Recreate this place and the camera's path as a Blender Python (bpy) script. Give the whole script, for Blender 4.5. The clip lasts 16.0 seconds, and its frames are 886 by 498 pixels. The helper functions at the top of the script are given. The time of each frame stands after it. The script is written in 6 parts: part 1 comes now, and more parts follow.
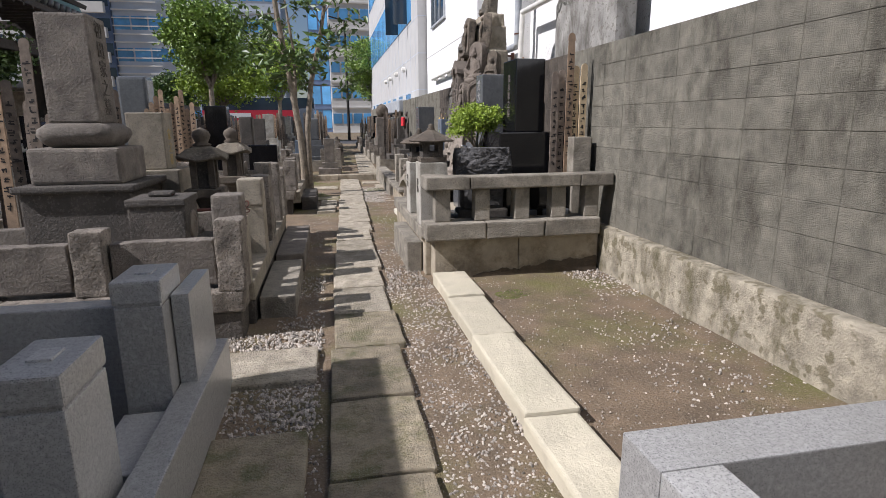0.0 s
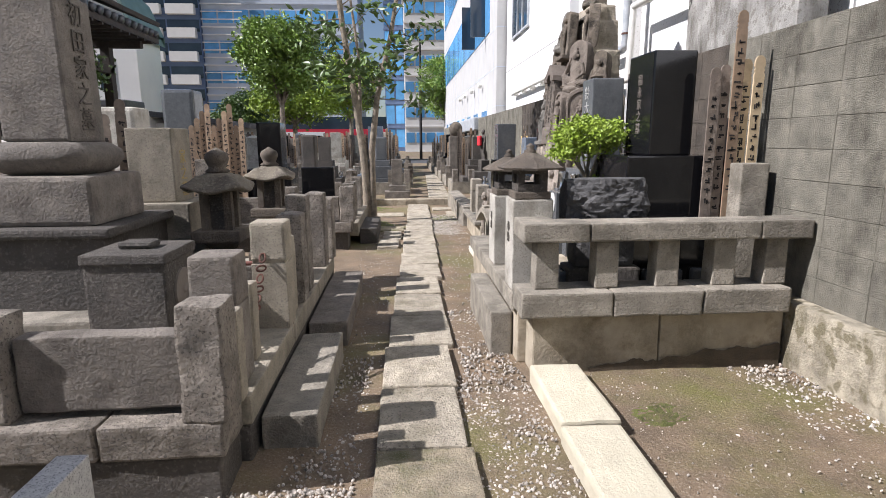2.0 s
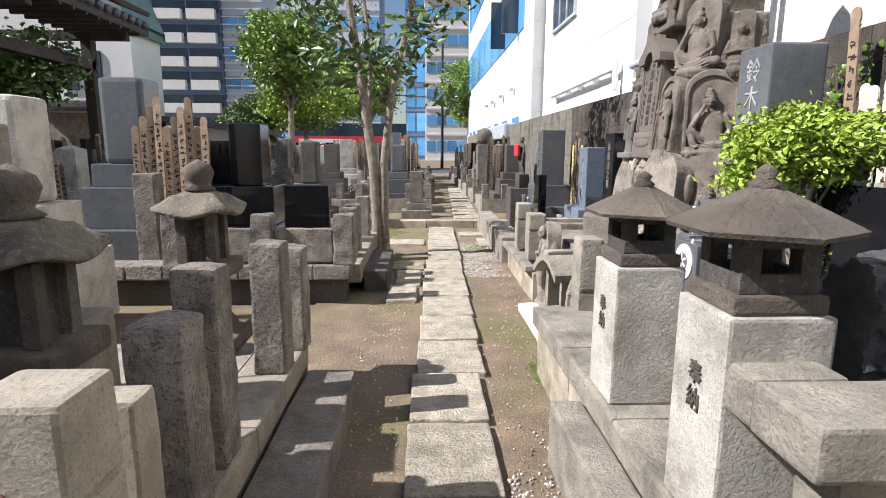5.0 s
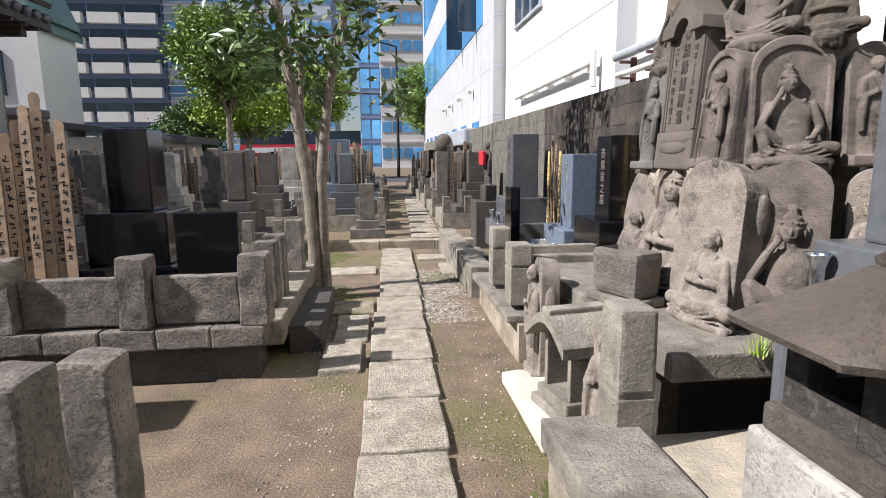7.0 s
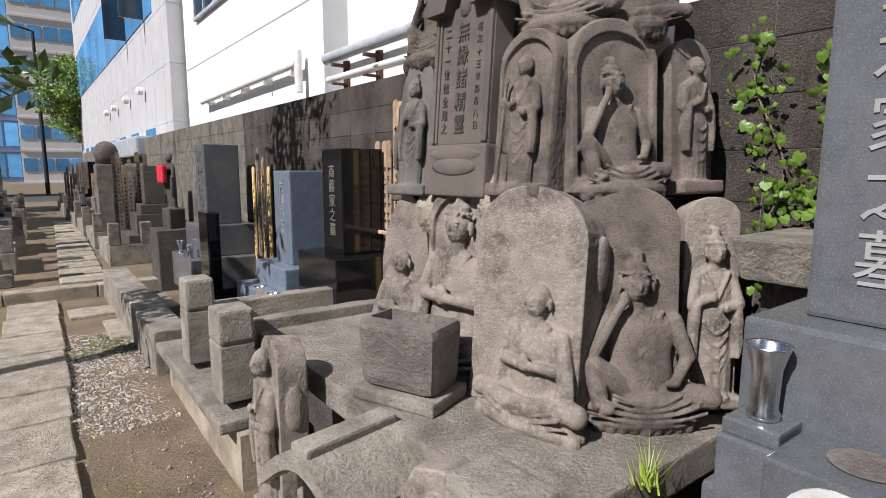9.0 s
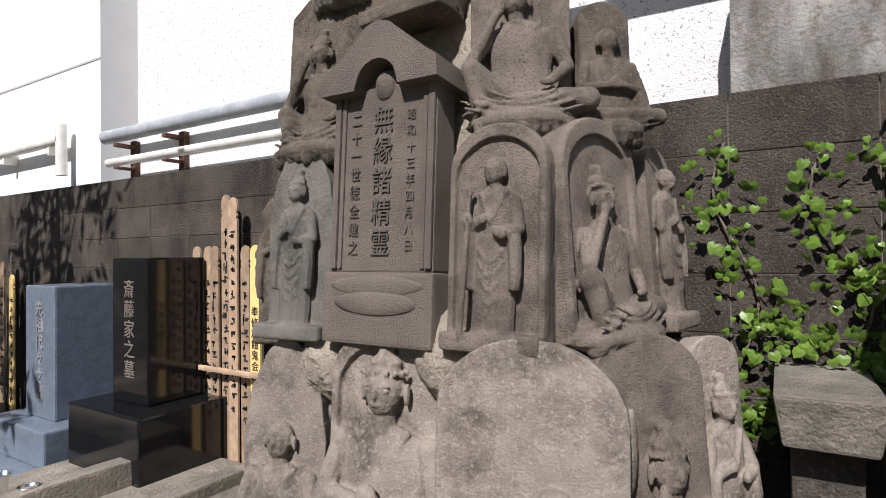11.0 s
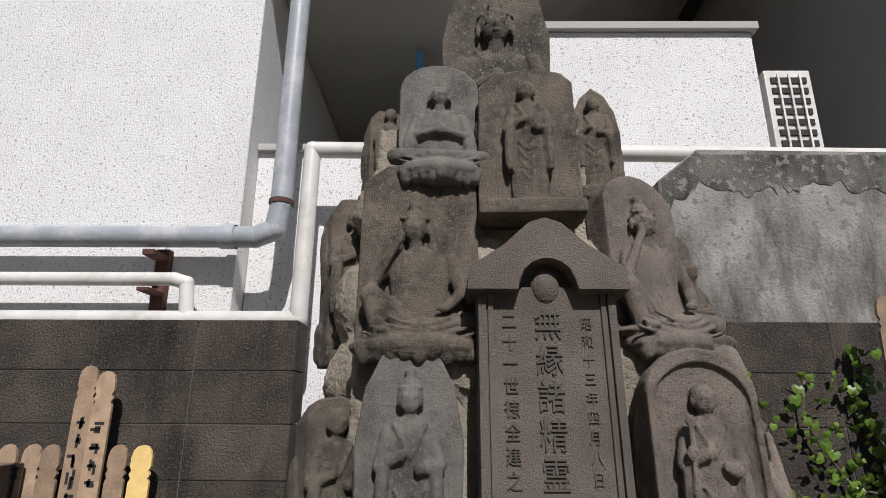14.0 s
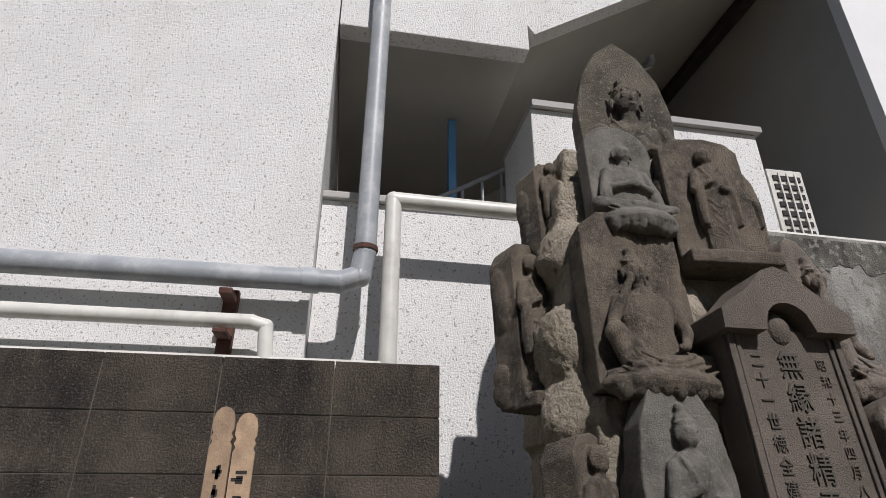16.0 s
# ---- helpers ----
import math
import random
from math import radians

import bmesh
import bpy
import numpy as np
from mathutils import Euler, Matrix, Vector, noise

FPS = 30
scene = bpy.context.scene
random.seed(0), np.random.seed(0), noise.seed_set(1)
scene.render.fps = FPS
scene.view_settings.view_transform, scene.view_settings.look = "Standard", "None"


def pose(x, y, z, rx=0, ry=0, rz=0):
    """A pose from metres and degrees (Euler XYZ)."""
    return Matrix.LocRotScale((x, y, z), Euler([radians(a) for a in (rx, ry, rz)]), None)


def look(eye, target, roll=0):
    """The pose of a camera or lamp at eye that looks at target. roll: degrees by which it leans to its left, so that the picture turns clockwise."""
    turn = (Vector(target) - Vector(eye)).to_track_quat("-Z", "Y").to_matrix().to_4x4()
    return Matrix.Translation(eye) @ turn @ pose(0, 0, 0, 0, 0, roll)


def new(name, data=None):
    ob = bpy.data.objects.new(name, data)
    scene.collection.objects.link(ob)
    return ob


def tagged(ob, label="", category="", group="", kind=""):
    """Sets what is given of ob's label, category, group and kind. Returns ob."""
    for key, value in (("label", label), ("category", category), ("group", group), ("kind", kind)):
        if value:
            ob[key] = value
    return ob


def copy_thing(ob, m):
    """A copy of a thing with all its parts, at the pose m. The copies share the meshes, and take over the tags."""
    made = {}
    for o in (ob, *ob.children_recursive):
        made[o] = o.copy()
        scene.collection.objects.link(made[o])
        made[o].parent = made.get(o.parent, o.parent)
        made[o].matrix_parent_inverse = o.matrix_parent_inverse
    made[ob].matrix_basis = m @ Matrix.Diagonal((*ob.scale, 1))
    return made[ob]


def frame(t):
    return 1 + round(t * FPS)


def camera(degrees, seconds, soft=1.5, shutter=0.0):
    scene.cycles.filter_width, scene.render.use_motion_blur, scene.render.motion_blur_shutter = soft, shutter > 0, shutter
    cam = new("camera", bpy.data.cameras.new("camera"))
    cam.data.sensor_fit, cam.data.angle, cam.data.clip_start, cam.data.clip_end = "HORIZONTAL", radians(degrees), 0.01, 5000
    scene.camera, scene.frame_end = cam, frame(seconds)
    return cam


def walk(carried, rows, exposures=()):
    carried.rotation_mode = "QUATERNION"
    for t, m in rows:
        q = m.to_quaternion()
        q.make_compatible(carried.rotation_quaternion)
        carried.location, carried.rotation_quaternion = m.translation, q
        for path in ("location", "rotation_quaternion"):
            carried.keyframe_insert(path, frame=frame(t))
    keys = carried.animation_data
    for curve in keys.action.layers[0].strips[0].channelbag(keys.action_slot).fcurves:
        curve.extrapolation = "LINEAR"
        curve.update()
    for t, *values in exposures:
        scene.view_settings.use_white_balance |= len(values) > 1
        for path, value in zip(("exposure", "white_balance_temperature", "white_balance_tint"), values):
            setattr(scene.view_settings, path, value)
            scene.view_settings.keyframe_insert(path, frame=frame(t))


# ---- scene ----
cam = camera(77.2, 16.0, soft=0.7)
PATH = [
    (0, (0.023, -0.107, 1.417), (0.404, 1.804, 0.968), -0.4),
    (0.5, (0.074, 0.312, 1.405), (0.32, 2.256, 1.003), -0.4),
    (1, (0.062, 0.753, 1.394), (0.259, 2.706, 1.009), -0.3),
    (1.5, (0.126, 1.166, 1.394), (0.3, 3.121, 1.01), -0.3),
    (2, (0.139, 1.588, 1.414), (0.278, 3.546, 1.031), -0.3),
    (2.5, (0.108, 1.997, 1.427), (0.222, 3.958, 1.051), -0.1),
    (3, (0.147, 2.384, 1.414), (0.261, 4.346, 1.039), -0.1),
    (3.5, (0.167, 2.794, 1.405), (0.26, 4.757, 1.033), 0.0),
    (4, (0.12, 3.2, 1.425), (0.206, 5.163, 1.055), 0.5),
    (4.2, (0.116, 3.348, 1.415), (0.203, 5.312, 1.052), 0.7),
    (6.3, (0.177, 4.835, 1.45), (0.229, 6.804, 1.105), -0.6),
    (6.5, (0.197, 4.985, 1.437), (0.271, 6.955, 1.098), -0.6),
    (7, (0.233, 5.384, 1.45), (0.452, 7.345, 1.119), -0.5),
    (7.5, (0.28, 5.725, 1.429), (0.787, 7.631, 1.1), -0.3),
    (8, (0.365, 6.059, 1.451), (1.1, 7.891, 1.124), -0.2),
    (8.5, (0.424, 6.379, 1.458), (1.377, 8.109, 1.149), 0.1),
    (9, (0.491, 6.639, 1.475), (1.681, 8.222, 1.19), 0.1),
    (9.2, (0.531, 6.74, 1.487), (1.791, 8.271, 1.219), -0.1),
    (11.3, (0.655, 7.621, 1.628), (2.415, 8.567, 1.71), -0.4),
    (11.5, (0.65, 7.744, 1.619), (2.442, 8.625, 1.742), -0.2),
    (12, (0.642, 8.009, 1.638), (2.508, 8.691, 1.863), 0.6),
    (12.5, (0.657, 8.213, 1.674), (2.576, 8.677, 1.994), 0.5),
    (13, (0.627, 8.395, 1.723), (2.558, 8.701, 2.148), 0.5),
    (13.5, (0.543, 8.561, 1.773), (2.48, 8.708, 2.25), 0.5),
    (14, (0.513, 8.705, 1.802), (2.433, 8.722, 2.363), 0.3),
    (14.5, (0.508, 8.859, 1.832), (2.399, 8.77, 2.478), 0.2),
    (15, (0.462, 9.076, 1.853), (2.308, 8.864, 2.593), 0.3),
    (15.5, (0.477, 9.339, 1.8), (2.283, 9.04, 2.606), 0.3),
    (16, (0.607, 9.67, 1.678), (2.402, 9.347, 2.498), 0.1),
]
walk(cam, [(t, look(eye, target, roll)) for t, eye, target, roll in PATH],
     exposures=[(0, 0.27, 6100, 16), (0.5, 0.42, 6100, 16), (1.5, 0.65, 6100, 16), (2.5, 0.85, 6100, 15), (4, 1.0, 6100, 14), (6.5, 0.82, 6100, 15), (9, 0.36, 6150, 16), (11.5, 0.3, 6200, 15), (12.5, 0.27, 6200, 15), (14, -0.2, 6200, 14), (16, -0.38, 6250, 14)])

# ---- world and sun ----
world = bpy.data.worlds.new("sky")
scene.world = world
world.use_nodes = True
SUN = Vector((0.75, 0.14, -0.74)).normalized()
wn = world.node_tree
sky = wn.nodes.new("ShaderNodeTexSky")
sky.sky_type = "NISHITA"
sky.sun_disc = False
sky.sun_elevation = math.asin(-SUN.z)
sky.sun_rotation = math.atan2(-SUN.x, -SUN.y)
sky.air_density, sky.dust_density = 1.0, 0.6
wn.links.new(sky.outputs[0], wn.nodes["Background"].inputs[0])
wn.nodes["Background"].inputs[1].default_value = 0.05
lamp = bpy.data.lights.new("sun", "SUN")
lamp.energy, lamp.angle, lamp.color = 5.0, radians(0.55), (1.0, 0.965, 0.92)
sun = new("sun", lamp)
sun.matrix_world = look((-8, 2, 9), Vector((-8, 2, 9)) + SUN)


# ---- materials ----
def mat(name, base, rough=0.8, scale=8.0, vary=0.25, stain=(0, 0, 0), stain_amount=0.0, stain_scale=1.5, bump=0.3, bump_scale=40.0,
        metal=0.0, speck=None, speck_amount=0.0, speck_scale=120.0, per_object=0.12, coat=0.0, streak=1.0, speck_at=0.56):
    m = bpy.data.materials.new(name)
    m.use_nodes = True
    n, l = m.node_tree.nodes, m.node_tree.links
    b = n["Principled BSDF"]
    b.inputs["Roughness"].default_value = rough
    b.inputs["Metallic"].default_value = metal
    b.inputs["Coat Weight"].default_value = coat
    geo = n.new("ShaderNodeNewGeometry")

    def noise_node(s, detail, rgh=0.6, run=1.0):
        t = n.new("ShaderNodeTexNoise")
        t.inputs["Scale"].default_value, t.inputs["Detail"].default_value, t.inputs["Roughness"].default_value = s, detail, rgh
        if run != 1.0:
            mp = n.new("ShaderNodeMapping")
            mp.inputs["Scale"].default_value = (1, 1, run)
            l.new(geo.outputs["Position"], mp.inputs["Vector"])
            l.new(mp.outputs[0], t.inputs["Vector"])
        else:
            l.new(geo.outputs["Position"], t.inputs["Vector"])
        return t.outputs["Fac"]

    def ramp(src, lo, hi, a, c):
        r = n.new("ShaderNodeMapRange")
        r.inputs["From Min"].default_value, r.inputs["From Max"].default_value = lo, hi
        r.inputs["To Min"].default_value, r.inputs["To Max"].default_value = a, c
        l.new(src, r.inputs["Value"])
        return r.outputs["Result"]

    def mix(fac, a, c, kind="MIX"):
        x = n.new("ShaderNodeMix")
        x.data_type, x.blend_type = "RGBA", kind
        for sock, v in ((x.inputs[0], fac), (x.inputs[6], a), (x.inputs[7], c)):
            if isinstance(v, (int, float)):
                sock.default_value = v
            elif isinstance(v, tuple):
                sock.default_value = (*v, 1)
            else:
                l.new(v, sock)
        return x.outputs[2]

    col = mix(ramp(noise_node(scale, 6), 0.3, 0.7, 0, 1), tuple(c * (1 - vary) for c in base), tuple(min(1, c * (1 + vary)) for c in base))
    if stain_amount:
        col = mix(ramp(noise_node(stain_scale, 8, 0.7, streak), 0.48, 0.66, 0, stain_amount), col, stain)
    if speck_amount:
        col = mix(ramp(noise_node(speck_scale, 2), speck_at, speck_at + 0.08, 0, speck_amount), col, speck)
    if per_object:
        info = n.new("ShaderNodeObjectInfo")
        g = n.new("ShaderNodeCombineColor")
        v = ramp(info.outputs["Random"], 0, 1, 1 - per_object, 1 + per_object)
        for i in range(3):
            l.new(v, g.inputs[i])
        col = mix(1.0, col, g.outputs[0], "MULTIPLY")
    l.new(col, b.inputs["Base Color"])
    if bump:
        bn = n.new("ShaderNodeBump")
        bn.inputs["Strength"].default_value, bn.inputs["Distance"].default_value = bump, 0.027
        l.new(noise_node(bump_scale, 8, 0.65), bn.inputs["Height"])
        l.new(bn.outputs[0], b.inputs["Normal"])
        if rough > 0.3:
            l.new(ramp(noise_node(scale * 2, 4), 0.3, 0.7, rough - 0.1, min(1, rough + 0.1)), b.inputs["Roughness"])
    return m


M = {
    "soil": mat("soil", (0.165, 0.118, 0.074), 0.8, 4.0, 0.35, (0.12, 0.12, 0.025), 0.8, 0.7, 0.7, 50, speck=(0.36, 0.31, 0.24), speck_amount=0.35, speck_scale=75, per_object=0),
    "paving": mat("paving", (0.4, 0.35, 0.27), 0.85, 9, 0.3, (0.2, 0.175, 0.115), 0.8, 3.4, 0.9, 50, speck=(0.13, 0.11, 0.08), speck_amount=0.65, speck_scale=65, per_object=0.12),
    "paving_moss": mat("paving_moss", (0.27, 0.225, 0.155), 0.88, 9, 0.35, (0.095, 0.095, 0.03), 0.9, 4, 0.8, 60, speck=(0.3, 0.29, 0.23), speck_amount=0.4),
    "kerb": mat("kerb", (0.5, 0.45, 0.34), 0.85, 6, 0.18, (0.3, 0.28, 0.2), 0.5, 3, 0.4, 50),
    "pebble": mat("pebble", (0.38, 0.34, 0.29), 0.8, 22, 0.85, bump=0.2, per_object=0),
    "granite": mat("granite", (0.34, 0.335, 0.32), 0.28, 60, 0.25, (0.24, 0.235, 0.21), 0.4, 2, 0.04, 200, speck=(0.07, 0.07, 0.075), speck_amount=0.85, speck_scale=230),
    "granite_rough": mat("granite_rough", (0.225, 0.195, 0.16), 0.88, 9, 0.4, (0.09, 0.075, 0.055), 0.85, 5, 1.0, 38, speck=(0.07, 0.06, 0.05), speck_amount=0.75, speck_scale=75),
    "granite_pale": mat("granite_pale", (0.46, 0.43, 0.37), 0.8, 8, 0.2, (0.2, 0.18, 0.14), 0.75, 3.5, 0.45, 60, speck=(0.2, 0.18, 0.15), speck_amount=0.6, speck_scale=110),
    "granite_tan": mat("granite_tan", (0.27, 0.235, 0.18), 0.8, 8, 0.25, (0.13, 0.115, 0.08), 0.75, 3.5, 0.5, 60, speck=(0.11, 0.1, 0.08), speck_amount=0.5, speck_scale=90),
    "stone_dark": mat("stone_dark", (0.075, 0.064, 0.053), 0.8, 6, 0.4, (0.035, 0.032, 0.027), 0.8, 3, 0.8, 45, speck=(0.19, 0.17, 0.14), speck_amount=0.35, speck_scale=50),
    "stone_mid": mat("stone_mid", (0.175, 0.152, 0.126), 0.85, 7, 0.35, (0.075, 0.062, 0.05), 0.85, 3.0, 0.8, 45, speck=(0.1, 0.085, 0.07), speck_amount=0.5, speck_scale=60),
    "stone_lantern": mat("stone_lantern", (0.1, 0.08, 0.06), 0.9, 7, 0.35, (0.2, 0.17, 0.13), 0.6, 4, 0.8, 60, speck=(0.06, 0.05, 0.04), speck_amount=0.5, speck_scale=70),
    "stone_lichen": mat("stone_lichen", (0.17, 0.145, 0.108), 0.9, 7, 0.35, (0.075, 0.06, 0.045), 0.8, 5, 0.8, 60, speck=(0.3, 0.27, 0.2), speck_amount=0.45, speck_scale=45),
    "black_polished": mat("black_polished", (0.008, 0.008, 0.009), 0.1, 20, 0.2, bump=0.01, bump_scale=10, speck=(0.03, 0.03, 0.03), speck_amount=0.3, speck_scale=260, per_object=0),
    "grey_polished": mat("grey_polished", (0.1, 0.105, 0.11), 0.22, 20, 0.15, (0.16, 0.165, 0.165), 0.5, 1.5, 0.02, 20, speck=(0.2, 0.2, 0.2), speck_amount=0.5, speck_scale=240),
    "blue_granite": mat("blue_granite", (0.13, 0.16, 0.2), 0.3, 20, 0.2, bump=0.02, speck=(0.3, 0.32, 0.35), speck_amount=0.5, speck_scale=170),
    "rock_dark": mat("rock_dark", (0.085, 0.082, 0.08), 0.8, 9, 0.5, (0.03, 0.03, 0.03), 0.7, 6, 1.0, 35),
    "tuff": mat("tuff", (0.215, 0.178, 0.143), 0.9, 9, 0.3, (0.075, 0.06, 0.047), 0.9, 5.5, 0.6, 200, speck=(0.07, 0.058, 0.047), speck_amount=0.55, speck_scale=150, per_object=0.12),
    "tuff_grey": mat("tuff_grey", (0.15, 0.138, 0.118), 0.9, 9, 0.3, (0.06, 0.055, 0.045), 0.9, 5.5, 0.5, 200, speck=(0.26, 0.25, 0.22), speck_amount=0.3, speck_scale=110, per_object=0.1),
    "tuff_crust": mat("tuff_crust", (0.15, 0.122, 0.092), 0.92, 8, 0.4, (0.04, 0.033, 0.026), 1.0, 6, 0.7, 180, speck=(0.25, 0.22, 0.16), speck_amount=0.35, speck_scale=60, per_object=0.14),
    "tuff_lichen": mat("tuff_lichen", (0.14, 0.12, 0.09), 0.92, 8, 0.4, (0.045, 0.038, 0.03), 1.0, 6, 0.7, 180, speck=(0.42, 0.41, 0.35), speck_amount=0.4, speck_scale=75, speck_at=0.6),
    "tuff_pale": mat("tuff_pale", (0.25, 0.212, 0.172), 0.9, 9, 0.28, (0.085, 0.069, 0.052), 1.0, 5.5, 0.45, 130, speck=(0.4, 0.36, 0.3), speck_amount=0.35, speck_scale=80, per_object=0.12),
    "tablet": mat("tablet", (0.155, 0.128, 0.104), 0.85, 5, 0.2, (0.085, 0.07, 0.056), 0.6, 3, 0.6, 200, speck=(0.2, 0.17, 0.14), speck_amount=0.3, speck_scale=160),
    "carved": mat("carved", (0.15, 0.128, 0.105), 0.9, 10, 0.2, bump=0.2),
    # dark letter colour, stands for the shade inside cut strokes
    "carved_shade": mat("carved_shade", (0.075, 0.065, 0.052), 0.9, 10, 0.2, bump=0.2),
    "carved_pale": mat("carved_pale", (0.27, 0.265, 0.25), 0.8, 10, 0.2, bump=0.2),
    "crest_white": mat("crest_white", (0.62, 0.61, 0.58), 0.8, 12, 0.12, (0.4, 0.38, 0.33), 0.5, 9, 0.2, 90),
    "ivy_leaf": mat("ivy_leaf", (0.115, 0.195, 0.028), 0.4, 9, 0.5, bump=0, per_object=0),
    "carved_gold": mat("carved_gold", (0.3, 0.22, 0.08), 0.7, 10, 0.2, bump=0.2),
    "mortar": mat("mortar", (0.36, 0.31, 0.24), 0.95, 5, 0.25, (0.16, 0.14, 0.09), 0.7, 4, 0.9, 60),
    "slab": mat("slab", (0.28, 0.25, 0.2), 0.85, 7, 0.3, (0.1, 0.088, 0.066), 0.8, 3.4, 0.7, 50, speck=(0.13, 0.115, 0.09), speck_amount=0.5, speck_scale=85),
    "slab_white": mat("slab_white", (0.6, 0.56, 0.46), 0.85, 6, 0.15, (0.42, 0.38, 0.28), 0.5, 3, 0.4, 50),
    "concrete": mat("concrete", (0.36, 0.31, 0.23), 0.9, 5, 0.25, (0.13, 0.1, 0.06), 0.85, 2.6, 0.5, 50),
    "block": mat("block", (0.19, 0.176, 0.138), 0.92, 7, 0.35, (0.06, 0.053, 0.038), 0.9, 3.2, 0.8, 130, speck=(0.25, 0.235, 0.19), speck_amount=0.35, speck_scale=110, per_object=0.1, streak=0.5),
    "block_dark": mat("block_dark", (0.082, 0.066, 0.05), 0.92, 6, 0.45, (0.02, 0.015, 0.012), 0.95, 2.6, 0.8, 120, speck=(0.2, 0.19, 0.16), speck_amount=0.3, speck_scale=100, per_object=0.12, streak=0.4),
    "block_joint": mat("block_joint", (0.15, 0.135, 0.108), 0.95, 5, 0.25, bump=0.4),
    "footing": mat("footing", (0.34, 0.3, 0.225), 0.9, 9, 0.4, (0.085, 0.072, 0.034), 1.0, 3.2, 0.8, 60, speck=(0.13, 0.11, 0.06), speck_amount=0.75, speck_scale=11, streak=0.4),
    "stucco": mat("stucco", (0.8, 0.79, 0.77), 0.9, 4, 0.04, (0.66, 0.63, 0.58), 0.4, 1.1, 0.5, 90, speck=(0.3, 0.27, 0.24), speck_amount=0.85, speck_scale=62, per_object=0, streak=0.25, speck_at=0.605),
    "white_wall": mat("white_wall", (0.82, 0.82, 0.81), 0.85, 4, 0.03, bump=0.05, per_object=0),
    "weathered": mat("weathered", (0.3, 0.288, 0.26), 0.9, 5, 0.3, (0.085, 0.075, 0.06), 1.0, 3.4, 0.6, 50, speck=(0.15, 0.135, 0.11), speck_amount=0.7, speck_scale=20, per_object=0, streak=0.35),
    "damp": mat("damp", (0.075, 0.056, 0.036), 0.6, 14, 0.4, (0.04, 0.03, 0.02), 0.7, 6, 0.5, 80, per_object=0),
    "crust": mat("crust", (0.13, 0.125, 0.105), 0.95, 7, 0.45, (0.03, 0.028, 0.022), 1.0, 5, 0.6, 90, speck=(0.35, 0.34, 0.3), speck_amount=0.6, speck_scale=24, per_object=0, streak=0.5),
    # grey of caps and trim; on the large walls it carries their shade
    "shade_trim_grey": mat("shade_trim_grey", (0.42, 0.41, 0.39), 0.9, 2, 0.08, (0.36, 0.3, 0.2), 0.4, 0.5, 0.1, 60, per_object=0),
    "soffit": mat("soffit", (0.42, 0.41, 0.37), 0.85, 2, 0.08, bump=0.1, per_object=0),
    "pipe_white": mat("pipe_white", (0.72, 0.7, 0.64), 0.4, 6, 0.08, (0.45, 0.42, 0.36), 0.5, 5, 0.05),
    "pipe_grey": mat("pipe_grey", (0.36, 0.38, 0.4), 0.45, 6, 0.1, (0.6, 0.6, 0.58), 0.6, 6, 0.1),
    "rust": mat("rust", (0.11, 0.05, 0.035), 0.85, 20, 0.4, bump=0.5, bump_scale=120),
    "rust_red": mat("rust_red", (0.16, 0.06, 0.045), 0.75, 12, 0.3, bump=0.3),
    "chrome": mat("chrome", (0.75, 0.76, 0.77), 0.22, 20, 0.1, metal=1.0, bump=0.05),
    "toba": mat("toba", (0.38, 0.265, 0.17), 0.8, 18, 0.25, (0.22, 0.15, 0.1), 0.6, 4, 0.2, 90, per_object=0.3),
    "toba_pale": mat("toba_pale", (0.55, 0.43, 0.27), 0.8, 18, 0.15, (0.36, 0.27, 0.17), 0.5, 4, 0.15, 90, per_object=0.12),
    "toba_new": mat("toba_new", (0.78, 0.55, 0.2), 0.75, 18, 0.12, bump=0.1, per_object=0.08),
    "toba_old": mat("toba_old", (0.2, 0.16, 0.125), 0.9, 18, 0.3, (0.09, 0.07, 0.06), 0.6, 5, 0.4, 90, per_object=0.4),
    "ink": mat("ink", (0.025, 0.022, 0.02), 0.8, 20, 0.2, bump=0),
    "wood_dark": mat("wood_dark", (0.045, 0.034, 0.026), 0.8, 10, 0.35, bump=0.3),
    "roof_tile": mat("roof_tile", (0.09, 0.09, 0.095), 0.45, 10, 0.25, bump=0.2),
    "bark": mat("bark", (0.26, 0.215, 0.16), 0.9, 10, 0.35, (0.1, 0.085, 0.06), 0.7, 6, 0.9, 40),
    "leaf": mat("leaf", (0.165, 0.25, 0.035), 0.45, 3, 0.5, bump=0, per_object=0),
    "leaf_dark": mat("leaf_dark", (0.075, 0.125, 0.025), 0.45, 3, 0.5, bump=0, per_object=0),
    "leaf_light": mat("leaf_light", (0.25, 0.34, 0.035), 0.5, 9, 0.4, bump=0, per_object=0),
    "tile_facade": mat("tile_facade", (0.52, 0.51, 0.49), 0.6, 2, 0.08, bump=0.05, per_object=0.05),
    "facade_grey": mat("facade_grey", (0.5, 0.54, 0.6), 0.5, 1, 0.06, bump=0, per_object=0.03),
    "facade_pale": mat("facade_pale", (0.68, 0.66, 0.62), 0.7, 1, 0.05, bump=0, per_object=0.03),
    "facade_navy": mat("facade_navy", (0.12, 0.17, 0.28), 0.6, 1, 0.1, bump=0, per_object=0.05),
    # window blue is brightened in the base colour to carry the reflected sky
    "glass_blue": mat("glass_blue", (0.12, 0.34, 0.62), 0.06, 0.5, 0.25, bump=0, per_object=0.35),
    "glass_dark": mat("glass_dark", (0.03, 0.045, 0.06), 0.08, 0.5, 0.3, bump=0, per_object=0.3),
    "roof_green": mat("roof_green", (0.12, 0.18, 0.16), 0.6, 3, 0.2, bump=0.1),
    "red_paint": mat("red_paint", (0.55, 0.03, 0.05), 0.5, 3, 0.1, bump=0),
